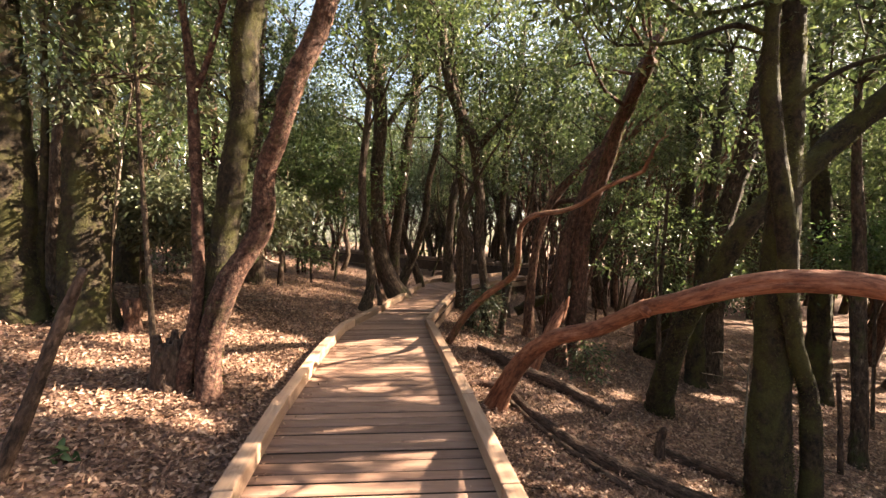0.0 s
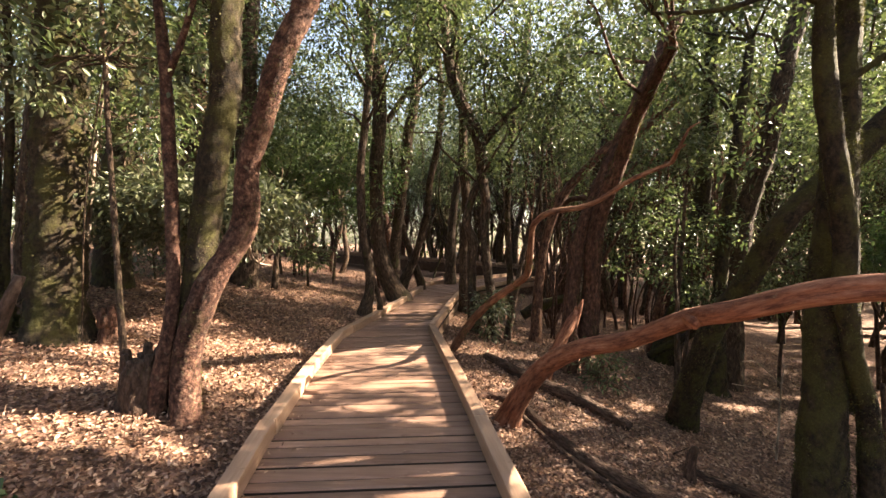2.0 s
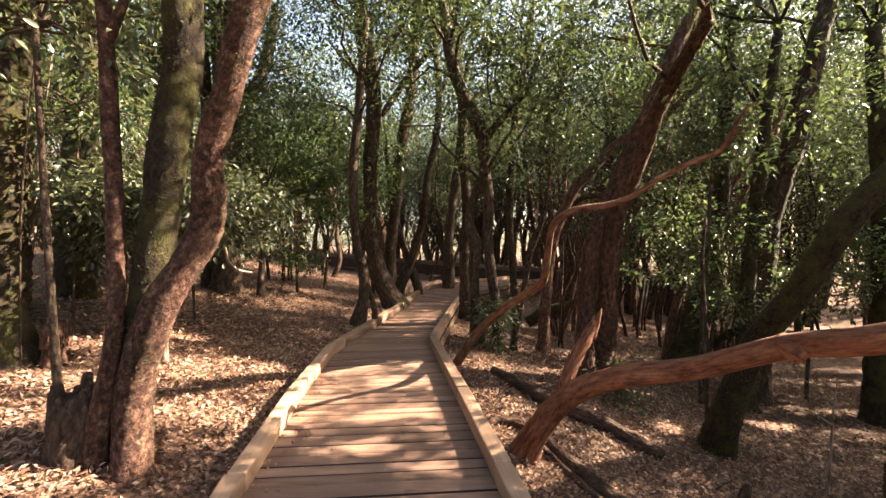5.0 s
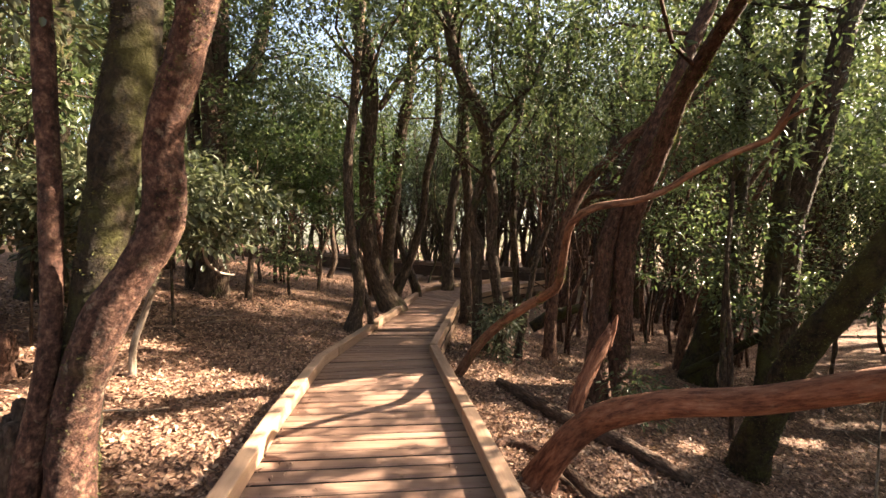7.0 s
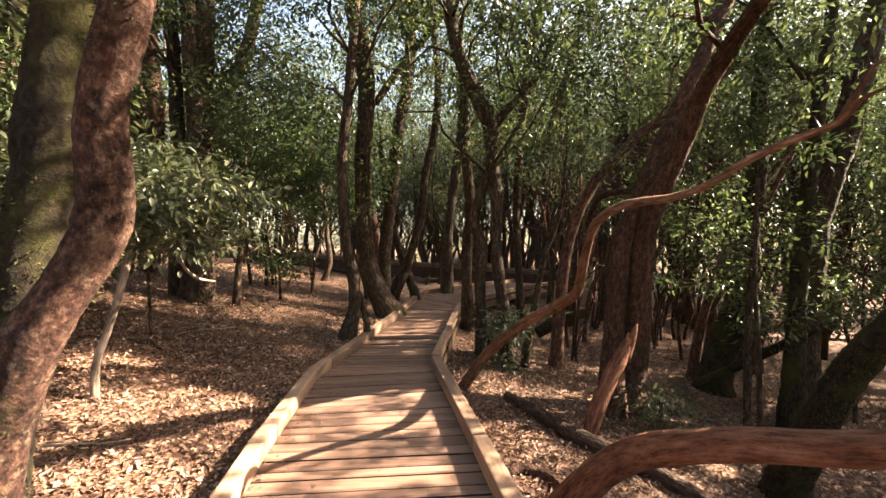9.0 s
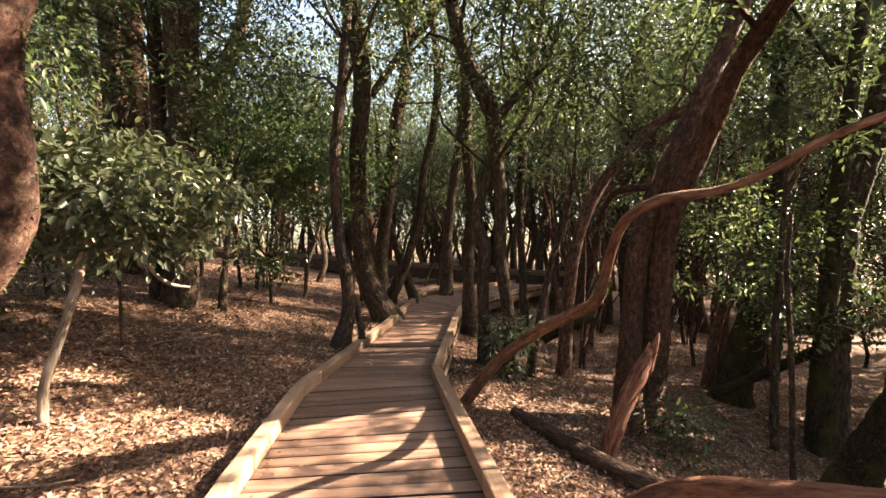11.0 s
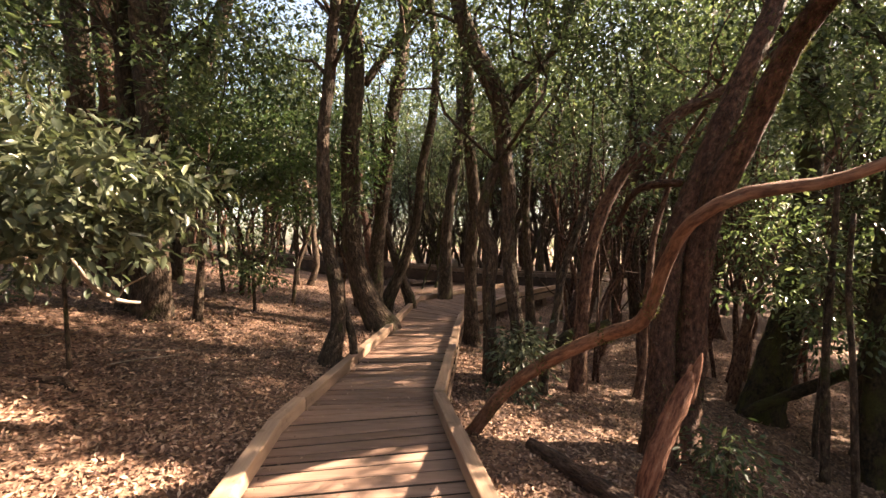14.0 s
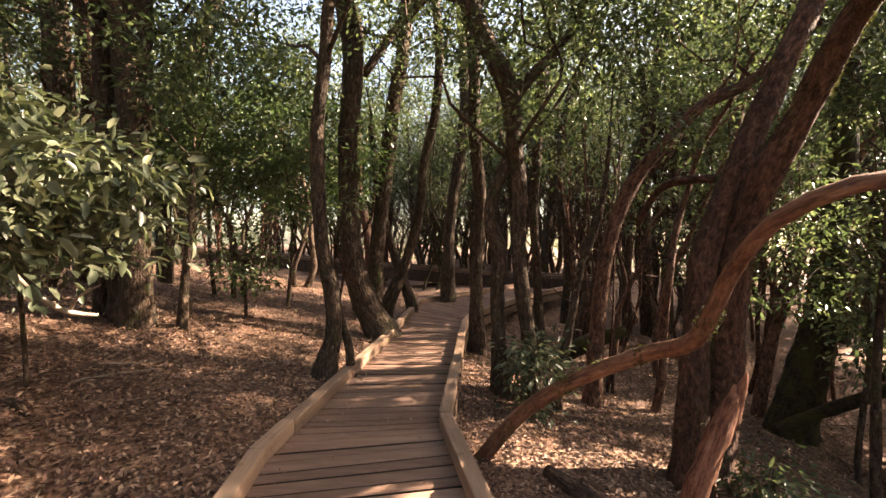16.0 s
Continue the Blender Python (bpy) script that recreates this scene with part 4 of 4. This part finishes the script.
tree("thin stem among the shrubs", [S_R5], BARK, 41, limbs=3, reach=0.9)
tree("dark laurel trunk down the slope", [S_R6], BARK_MOSS, 42)

g = np.random.default_rng(77)
for i in range(6):
    x, y = 2.6 + 0.5 * i + g.uniform(-0.15, 0.15), (9.6, 12.2, 10.9)[i % 3] + g.uniform(-0.4, 0.4)
    r, lean, pts, z = g.uniform(0.045, 0.085), g.uniform(0.2, 0.55), [], ground_z(x, y) - 0.1
    for k in range(9):
        pts.append((x, y, z, r * (1.15 - 0.08 * k)))
        z += 0.62
        x += 0.62 * lean * (0.3 + 0.2 * k) + g.normal(0, 0.07)
        y += g.normal(0, 0.1)
    tree("slender red-brown laurel leaning over in the hollow", [pts], BARK_RUST, 700 + i, limbs=4, reach=1.1, group="leaning stems in the hollow", per=22)

# ---- stumps, logs, sticks ----
def lying(name, label, category, pts, mat, seed, sink=0.3, knobs=0.2):
    base = np.array((pts[0][0], pts[0][1], ground_z(pts[0][0], pts[0][1])))
    p = [(x, y, ground_z(x, y) + r * (1 - sink), r) for x, y, r in pts]
    ob = thing(name, base, label, category)
    v, f = tube(p, base, seed, 12, 0.07, knobs)
    hang("wood", to_mesh("wood", v, f, mat), ob)
    return ob


def standing(name, label, category, pts, mat, seed, knobs=0.2, segs=14, parts=(), flare=0.0):
    base = np.array(pts[0][:3])
    ob = thing(name, base, label, category)
    for i, st in enumerate((pts, *parts)):
        v, f = tube(st, base, seed + i, segs, 0.06, knobs, flare if i == 0 else 0)
        hang("wood" if i == 0 else "twig", to_mesh("wood", v, f, mat), ob)
    return ob


lying("fallen_log", "long dark fallen branch curving over the leaves", "log", [(0.93, 5.6, 0.05), (1.02, 5.2, 0.06), (1.33, 4.6, 0.07), (1.8, 4.3, 0.075), (2.45, 4.05, 0.07), (3.0, 3.9, 0.06)], LOG, 51)
lying("fallen_log", "thin dark fallen branch beside a longer one", "log", [(0.85, 5.4, 0.03), (1.1, 4.8, 0.035), (1.4, 4.35, 0.035), (1.75, 4.0, 0.03)], LOG, 52)
lying("fallen_log", "dark fallen log half sunk in leaf litter", "log", [(0.6, 7.3, 0.06), (1.15, 6.55, 0.09), (1.7, 6.15, 0.09), (2.15, 5.7, 0.06)], LOG, 53)
lying("fallen_log", "short dark fallen log down the slope", "log", [(2.45, 4.95, 0.05), (2.8, 4.7, 0.06), (3.2, 4.5, 0.05)], LOG, 54)
lying("root", "thick reddish root reaching from a bent trunk", "root", [(0.36, 5.75, 0.03), (0.5, 5.85, 0.045), (0.72, 5.75, 0.05), (0.8, 5.45, 0.06)], BARK_RED, 55)
standing("fallen_branch", "mossy fallen branch propped above the ground", "branch", S_LG3, BARK_MOSS, 56)
standing("fallen_log", "mossy log lying below the boardwalk", "log", S_LGE, BARK_MOSS, 57)
standing("broken_stub", "short broken stub of dead wood", "stump", [(2.38, 4.85, -1.1, 0.07), (2.38, 4.85, -0.85, 0.06), (2.4, 4.84, -0.66, 0.045), (2.43, 4.83, -0.6, 0.02)], LOG, 58)
standing("broken_snag", "torn snag of bare red wood against a trunk", "stump", S_red, BARK_BARE, 59, 0.3, parts=[
    [(S_red[-2][0] + 0.03, S_red[-2][1], S_red[-2][2] - 0.1, 0.05), (S_red[-1][0] + 0.05, S_red[-1][1], S_red[-1][2] + 0.06, 0.03), (S_red[-1][0] + 0.08, S_red[-1][1], S_red[-1][2] + 0.16, 0.006)],
    [(S_red[-2][0] - 0.02, S_red[-2][1], S_red[-2][2] - 0.1, 0.04), (S_red[-1][0] - 0.02, S_red[-1][1], S_red[-1][2] + 0.02, 0.02), (S_red[-1][0] - 0.01, S_red[-1][1], S_red[-1][2] + 0.07, 0.005)]])
def ragged_stump(label, x, y, r, h, mat, seed):
    g = np.random.default_rng(seed)
    z = ground_z(x, y)
    ob = thing("tree_stump", (x, y, z), label, "stump")
    v, f = tube([(0, 0, -0.12, r * 1.15), (0, 0, 0.1, r), (0.01, 0, h * 0.7, r * 0.86), (0.015, 0, h * 0.8, r * 0.8)], np.zeros(3), seed, 22, 0.03, 0.22, 0.5)
    hang("stump", to_mesh("stump", v, f, mat), ob)
    for k in range(11):
        a = 2 * math.pi * k / 11 + g.uniform(-0.2, 0.2)
        cx, cy, t = math.cos(a) * r * 0.72, math.sin(a) * r * 0.72, h * g.uniform(0.86, 1.12)
        v, f = tube([(cx, cy, h * 0.45, 0.045), (cx, cy, h * 0.75, 0.042), (cx * 1.03, cy * 1.03, t * 0.97, 0.03), (cx * 1.04, cy * 1.04, t, 0.008)], np.zeros(3), seed + k, 7, 0.04, 0.3)
        hang("splinter", to_mesh("splinter", v, f, mat), ob)
    return ob


ragged_stump("old hollow dark tree stump with a ragged rim", -2.36, 3.97, 0.16, 0.42, LOG, 60)
ragged_stump("small reddish stump standing in a patch of sun", -3.55, 5.15, 0.085, 0.34, BARK_RED, 61)
standing("leaning_stick", "brown dead pole leaning at an angle", "branch", S_stick, LOG, 62)
standing("sapling_stick", "thin bare dead sapling", "sapling", S_P, LOG, 63)
lying("fallen_branch", "pale rotten branch among leaves", "branch", [(-3.5, 6.9, 0.02), (-3.3, 6.95, 0.035), (-3.1, 6.85, 0.02)], LOG, 64)
g = np.random.default_rng(66)
twig_mesh = None
for i in range(70):
    x, y = g.uniform(-6, 6), g.uniform(2, 13)
    if -1.8 < x < 0.6:
        continue
    z, a, ln = ground_z(x, y), g.uniform(0, math.pi), g.uniform(0.2, 0.7)
    pts = [(k * ln / 3 * math.cos(a) + g.normal(0, 0.02), k * ln / 3 * math.sin(a) + g.normal(0, 0.02), 0.02 + g.uniform(0, 0.02), 0.009 - 0.002 * k) for k in range(4)]
    v, f = tube(pts, np.zeros(3), i, 5, 0.1, 0.1)
    ob = tagged(new("fallen_twig", to_mesh("fallen_twig", v, f, LOG if i % 3 else DEAD)), "thin dry twig lying on the leaf litter", "twig", "twigs on the forest floor")
    ob.location = (x, y, z)


# ---- shrubs ----
def shrub(label, centre, size, count, mat, seed, stems, length=0.085, width=0.037, name="shrub", layers=None, stem_mat=BARK):
    g = np.random.default_rng(seed)
    bx, by = stems[0][0][:2]
    base = np.array((bx, by, ground_z(bx, by)))
    ob = thing(name, base, label, "shrub")
    tipset = []
    for i, st in enumerate(stems):
        p = [(st[0][0], st[0][1], ground_z(st[0][0], st[0][1]) - 0.05, st[0][3] * 1.1)] + list(st)
        v, f = tube(p, base, seed + i, 8, 0.09, 0.12)
        hang("stem", to_mesh("stem", v, f, stem_mat), ob)
    top = np.array(stems[0][-1][:3])
    c = np.array(centre)
    cs = c + g.uniform(-1, 1, (count, 3)) * np.array(size)
    if layers:
        cs[:, 2] = c[2] + size[2] * ((np.round((cs[:, 2] - c[2]) / size[2] * layers) / layers) + g.normal(0, 0.06, count)) - 0.12 * np.linalg.norm(cs[:, :2] - c[:2], axis=1)
    ok = (np.linalg.norm((cs - c) / np.array(size), axis=1) < 1.05) & (g.uniform(0, 1, count) < 0.9)
    cs = cs[ok]
    for k, q in enumerate(cs[:: max(1, len(cs) // 14)]):
        v, f = tube(limb_points(top * 0.6 + c * 0.4 if k % 2 else top, q, 0.013, 0.004, g, 3), base, seed + k, 5, 0.14, 0.05)
        hang("twig", to_mesh("twig", v, f, BARK), ob)
    w, d = sprays(cs, 62, 0.15, g)
    keep = ~sun_gap(w, GLADES)
    hang("leaves", leaf_mesh("leaves", w[keep], d[keep], length, width, mat, base, g, 0.35, True), ob)
    return ob


shrub("pale-leaved shrub with large leaves catching the sun", (-3.05, 6.1, 1.76), (1.3, 0.85, 0.5), 300, LEAF_PALE, 71, [S_BU], 0.092, 0.042, layers=2, stem_mat=DEAD)
shrub("thin-leaved branch sprays hanging in the shade", (-3.6, 5.5, 2.75), (0.9, 0.7, 0.5), 20, LEAF, 84, [[(-4.0, 5.9, 0.3, 0.014), (-3.9, 5.8, 1.5, 0.012), (-3.6, 5.5, 2.7, 0.008)]], 0.08, 0.034, layers=2)
shrub("fresh green young laurel crown in the light", (-3.0, 11.6, 3.3), (2.1, 1.2, 1.5), 420, LEAF_FRESH, 72, [[(-2.9, 11.8, 0.4, 0.04), (-2.8, 11.7, 1.6, 0.03), (-2.9, 11.6, 3.0, 0.02)]], 0.085, 0.036)
shrub("dark green laurel undergrowth", (-4.4, 12.0, 3.1), (1.7, 1.0, 0.9), 230, LEAF, 73, [[(-4.3, 12, 0.5, 0.04), (-4.4, 12, 1.5, 0.03), (-4.4, 12, 2.3, 0.02)]])
shrub("low dark green shrub behind the litter", (-3.2, 10.6, 1.1), (0.45, 0.4, 0.5), 30, LEAF, 74, [[(-3.2, 10.7, 0.4, 0.03), (-3.2, 10.6, 1.2, 0.015)]])
shrub("glossy dark green shrub beside the great laurel", (4.2, 8.2, 1.1), (1.35, 0.9, 0.95), 95, LEAF, 75, [[(4.1, 8.2, -0.6, 0.03), (4.2, 8.2, 0.3, 0.025), (4.2, 8.2, 1.2, 0.015)], [(4.5, 8.0, -0.7, 0.02), (4.6, 8.0, 0.8, 0.012)]])
shrub("glossy dark green shrub down the slope", (6.1, 8.6, 1.0), (1.3, 1.0, 0.9), 110, LEAF, 76, [[(6.1, 8.7, -0.8, 0.03), (6.1, 8.6, 0.2, 0.025), (6.1, 8.6, 1.0, 0.015)]])
shrub("bright green leafy shrub in a shaft of light", (6.6, 6.9, 1.35), (0.8, 0.6, 0.5), 120, LEAF_FRESH, 77, [[(6.6, 6.9, -1.0, 0.025), (6.6, 6.9, 0.4, 0.02), (6.6, 6.9, 1.2, 0.012)]])
shrub("leafy shrub above the hollow", (4.6, 11.5, 1.8), (1.8, 1.0, 1.1), 100, LEAF, 78, [[(4.5, 11.6, -0.4, 0.03), (4.6, 11.5, 0.8, 0.025), (4.6, 11.5, 1.8, 0.015)]])
# added sun blockers, mostly out of view, that keep the right-hand floor dark
for k, (x, y) in enumerate(((8.2, 4.2), (8.8, 6.2), (8.4, 9.2), (7.3, 5.5), (7.6, 7.3))):
    shrub("tall green laurel shrub added down the slope to shade the floor", (x, y, 1.9 if k < 3 else 2.8), (0.9, 1.2, 1.6 if k < 3 else 1.3), 150, LEAF, 86 + k, [[(x, y, -1.4, 0.04), (x - 0.1, y, 0.4, 0.03), (x, y + 0.1, 2.0, 0.02)]])
shrub("sprouting laurel shoots at a tree's foot", (0.75, 8.6, 0.1), (0.3, 0.3, 0.4), 34, LEAF_PALE, 79, [[(0.75, 8.6, -0.4, 0.012), (0.75, 8.6, 0.2, 0.006)]], 0.09, 0.04)
shrub("small green shoots at the great trunk's foot", (2.25, 7.0, -0.4), (0.2, 0.2, 0.28), 9, LEAF, 80, [[(2.25, 7.0, -0.7, 0.01), (2.25, 7.0, -0.3, 0.005)]], 0.08, 0.03)
shrub("sparse leafy shrub among dark trunks", (-5.2, 8.3, 1.6), (0.8, 0.8, 0.8), 70, LEAF_PALE, 81, [[(-5.2, 8.4, 0.6, 0.02), (-5.2, 8.3, 1.4, 0.012)]])
shrub("leafy shrub between the mossy trunks", (-3.6, 7.2, 1.9), (0.9, 0.6, 0.6), 90, LEAF_PALE, 82, [[(-3.5, 7.3, 0.4, 0.02), (-3.5, 7.2, 1.7, 0.012)]])
shrub("leafy twigs hanging from above", (-2.9, 4.3, 3.0), (1.2, 0.7, 0.6), 24, LEAF_PALE, 83, [[(-3.7, 5.0, 0.2, 0.008), (-3.5, 4.8, 1.7, 0.007), (-3.0, 4.4, 2.9, 0.006)]])

standing("dead_twig", "bleached dead twig hanging from a shrub", "twig", S_TW, DEAD, 90, 0.08, 6, parts=[S_TW2])
dry = [(2.62, 4.6, -1.05, 0.014), (2.66, 4.6, -0.5, 0.012), (2.68, 4.6, -0.05, 0.008), (2.7, 4.58, 0.25, 0.004)]
standing("dead_sapling", "thin pale dead sapling with bare side twigs", "sapling", [(x + 1.2, y + 1.1, z - 0.25, r) for x, y, z, r in dry], DEAD, 92, 0.08, 6,
         parts=[[(3.87, 5.7, -0.45, 0.006), (3.6, 5.65, -0.3, 0.005), (3.25, 5.6, -0.22, 0.002)], [(3.88, 5.7, -0.25, 0.006), (3.6, 5.7, 0.0, 0.004), (3.4, 5.65, 0.02, 0.002)]])


# ---- the wood beyond ----
def wild_tree(seed, height, r, crown_leaves, lean, mat, leaf, stems=2):
    """A whole tree round the origin, to be copied: one or more stems, bare limbs, leaf sprays at their ends."""
    g = np.random.default_rng(seed)
    ob = thing("tree", (0, 0, 0), "slender laurel tree in the dense wood", "tree", "trees of the wood")
    centres = []
    for s in range(stems):
        pts, x, y = [], 0.25 * s * math.cos(seed + 2.4 * s), 0.25 * s * math.sin(seed + 2.4 * s)
        rs, hs, ls = r * (1 - 0.25 * s), height * (1 - 0.12 * s), lean + 0.14 * s * (-1) ** s
        for i in range(9):
            u = i / 8
            pts.append((x, y, -0.3 + u * hs, rs * (1.15 - 0.8 * u)))
            x += ls * g.uniform(0.3, 1.4) * hs / 8 + g.normal(0, 0.12)
            y += g.normal(0, 0.14)
        v, f = tube(pts, np.zeros(3), seed + s, 8, 0.25, 0.13, 0.4, False)
        hang("trunk" if s == 0 else "stem", to_mesh("trunk", v, f, mat), ob)
        for j in range(8):
            q = np.array(pts[2 + j % 6])
            a = g.uniform(0, 2 * math.pi)
            rch = g.uniform(0.6, 1.7)
            end = q[:3] + np.array((math.cos(a) * rch, math.sin(a) * rch, g.uniform(0.7, 2.2)))
            bent = limb_points(q[:3], end, min(0.04, q[3] * 0.55), 0.008, g)
            v, f = tube(bent, np.zeros(3), seed + j, 5, 0.5, 0.1, 0, False)
            for k in (1, 2, 3):
                o = np.array(bent[k][:3])
                v2, f2 = tube(limb_points(o, o + g.normal(0, 0.45, 3) + np.array((0, 0, 0.45)), 0.012, 0.004, g, 2), np.zeros(3), seed, 3, 0.6, 0.0, 0, False)
                f = f + [tuple(a + len(v) for a in fc) for fc in f2]
                v = v + v2
            hang("limb", to_mesh("limb", v, f, mat), ob)
            if j % 3 == 0 or q[2] < 2.2:
                continue
            for u in np.linspace(0.5, 1.1, 4):
                for _ in range(2):
                    centres.append(q[:3] + (end - q[:3]) * u + g.normal(0, 0.3, 3))
        for _ in range(12):
            centres.append(np.array(pts[-1][:3]) + g.normal(0, 0.7, 3))
    w, d = sprays(centres, max(1, crown_leaves // len(centres)), 0.24, g)
    ok = w[:, 2] > 2.0
    hang("crown", leaf_mesh("crown", w[ok], d[ok], 0.112, 0.049, leaf, np.zeros(3), g), ob)
    return ob, w[ok], d[ok]


KINDS = [wild_tree(201, 6.5, 0.085, 3200, 0.05, BARK, LEAF), wild_tree(202, 7.5, 0.11, 3800, 0.12, BARK, LEAF, 3),
         wild_tree(203, 5.8, 0.06, 2600, -0.08, BARK, LEAF), wild_tree(204, 8.2, 0.13, 3800, 0.02, BARK_RED, LEAF, 1),
         wild_tree(205, 6.8, 0.075, 3200, 0.18, BARK_MOSS, LEAF, 3)]
g = np.random.default_rng(300)
spots = [S[0][:2] for S in (S_A1, S_B, S_B0, S_B2, S_C2, S_K2, S_D1, S_G, S_H1, S_R1, S_R3, S_N4)]
tries = stood = 0
placed = set()
while stood < 231 and tries < 12000:
    tries += 1
    # trees 172 to 200 are added on the sunward side, to shade the floor
    x, y = (g.uniform(-22, 22), g.uniform(-6, 36)) if stood < 172 else ((g.uniform(7, 17), g.uniform(-3, 20)) if stood < 201 else (g.uniform(-9, 10), g.uniform(20.5, 32)))
    if (-7.5 < x < 7 and 0.5 < y < 10.4) or (-2.2 < x < 1.6 and y < 14) or (abs(y - (19.8 - 0.18 * x)) < 1.6 and -16 < x < 6) or (12 < y < 19.5 and -2.4 < x - 0.6 * (y - 12.3) < 2.3):
        continue
    if math.hypot(x, y) < 3.2 or any(math.hypot(x - a, y - b) < (0.8 if stood >= 201 else (1.05 if y > 12 or stood >= 172 else 1.6)) for a, b in spots):
        continue
    spots.append((x, y))
    kind, w, d = KINDS[2 if abs(x) < 7 and 0 < y < 12.5 else stood % (3 if stood >= 201 else 5)]
    # beyond y 15 on the sunward side scaled up, to shade the far floor
    turn, big = g.uniform(0, 360), g.uniform(0.85, 1.2) * (1.25 if x > 2.5 and y > 15 else 1)
    m = pose(x, y, ground_z(x, y), 0, 0, turn) @ Matrix.Diagonal((big, big, big, 1))
    if kind.name not in placed:
        placed.add(kind.name)
        ob = kind
    else:
        ob = copy_thing(kind, m)
    ob.matrix_basis = m
    if x > 3 and -4 < y < 21:
        m3 = np.array(m.to_3x3())
        here = w @ m3.T + np.array(m.translation)
        keep = ~sun_gap(here, GLADES)
        if keep.mean() < 0.995:
            for part in ob.children:
                if part.name.startswith("crown"):
                    part.data = leaf_mesh("crown", w[keep], d[keep], 0.112, 0.049, LEAF, np.zeros(3), np.random.default_rng(stood))
    stood += 1

# ---- tangled thin stems in the hollow and behind the litter ----
def thicket(seed, count, mat):
    """A clump of thin crooked stems from one foot, leaning apart, with a few leaf sprays on top."""
    g = np.random.default_rng(seed)
    ob = thing("thicket_tree", (0, 0, 0), "clump of thin crooked laurel stems with sparse leaves", "tree", "stem clumps in the wood")
    centres = []
    for s in range(count):
        a, out, high = g.uniform(0, 2 * math.pi), g.uniform(0.03, 0.16), g.uniform(3.5, 7.0)
        r = g.uniform(0.018, 0.042)
        x, y, pts = 0.2 * math.cos(a), 0.2 * math.sin(a), []
        for i in range(10):
            u = i / 9
            pts.append((x, y, -0.25 + high * u ** 0.95, r * (1.1 - 0.75 * u)))
            x += math.cos(a) * out * high / 9 + g.normal(0, 0.1)
            y += math.sin(a) * out * high / 9 + g.normal(0, 0.1)
        v, f = tube(pts, np.zeros(3), seed + s, 6, 0.22, 0.15, 0.2, False)
        for k in (3, 4, 5, 6, 7):
            o = np.array(pts[k][:3])
            e = o + np.array((g.normal(0, 0.55), g.normal(0, 0.55), g.uniform(0.2, 1.0)))
            v2, f2 = tube(limb_points(o, e, pts[k][3] * 0.6, 0.004, g, 3), np.zeros(3), seed + k, 4, 0.3, 0.0, 0, False)
            f = f + [tuple(q + len(v) for q in fc) for fc in f2]
            v = v + v2
            if k > 5:
                centres.append(e)
        hang("stem", to_mesh("stem", v, f, mat), ob)
        centres.append(np.array(pts[-1][:3]))
    w, d = sprays(centres, 9, 0.22, g)
    hang("crown", leaf_mesh("crown", w, d, 0.12, 0.05, LEAF, np.zeros(3), g), ob)
    return ob


CLUMPS = [thicket(601, 3, BARK_PALE), thicket(602, 4, BARK_RUST), thicket(603, 3, BARK_PALE)]
g = np.random.default_rng(610)
stood = tries = 0
while stood < 19 and tries < 4000:
    tries += 1
    x, y = (g.uniform(0.9, 8.5), g.uniform(10.0, 17.5)) if stood < 13 else (g.uniform(-8.5, -2.0), g.uniform(10.8, 18))
    if abs(x - (0.4 + 0.6 * max(0, y - 12.3))) < 1.6 + (0.4 if y > 12 else 0) or any(math.hypot(x - a, y - b) < 0.7 for a, b in spots):
        continue
    spots.append((x, y))
    big = g.uniform(0.85, 1.2)
    m = pose(x, y, ground_z(x, y), 0, 0, g.uniform(0, 360)) @ Matrix.Diagonal((big, big, big, 1))
    ob = CLUMPS[stood] if stood < 3 else copy_thing(CLUMPS[stood % 3], m)
    ob.matrix_basis = m
    stood += 1

g = np.random.default_rng(400)
n = 3600
ang = g.uniform(0, 2 * math.pi, n)
rad = 22 + 22 * g.beta(1.0, 1.6, n)
cx, cy = rad * np.cos(ang), 10 + rad * np.sin(ang)
cz = np.array([ground_z(a, b) for a, b in zip(cx, cy)]) + 6.0 * g.beta(1.0, 1.9, n)
ang = g.uniform(radians(20), radians(160), 2500)
rad = 19 + 19 * g.beta(1.0, 1.3, 2500)
thin = (cy > 24) & (np.abs(cx) < 16) & (g.uniform(0, 1, n) < 0.3)
cx, cy, cz = cx[~thin], cy[~thin], cz[~thin]
tx, ty = rad * np.cos(ang), 10 + rad * np.sin(ang)
cx, cy = np.concatenate([cx, tx]), np.concatenate([cy, ty])
cz = np.concatenate([cz, 4.0 + g.beta(1.3, 1.5, 2500) * (4 + 0.34 * rad)])
w, d = sprays(np.stack([cx, cy, cz], 1), 28, 0.55, g)
tagged(new("far_undergrowth", leaf_mesh("far_undergrowth", w, d, 0.3, 0.13, LEAF, np.zeros(3), g)), "dense dark foliage closing the wood far back", "undergrowth", kind="stuff")

g = np.random.default_rng(500)
sprig = thing("fallen_sprig", (-2.28, 2.78, ground_z(-2.28, 2.78)), "fresh green leafy sprig lying on the leaf litter", "leaf")
hang("leaves", leaf_mesh("sprig_leaves", g.normal(0, 0.03, (9, 3)) * np.array((1, 1, 0.2)) + np.array((0, 0, 0.035)), g.normal(0, 1, (9, 3)) * np.array((1, 1, 0.15)), 0.11, 0.05, LEAF_FRESH, np.zeros(3), g, 0.0, True), sprig)
v, f = tube([(0, 0, 0.03, 0.004), (-0.08, -0.05, 0.03, 0.003), (-0.2, -0.16, 0.02, 0.002)], np.zeros(3), 3, 5, 0.05, 0.05)
hang("stalk", to_mesh("stalk", v, f, BARK), sprig)
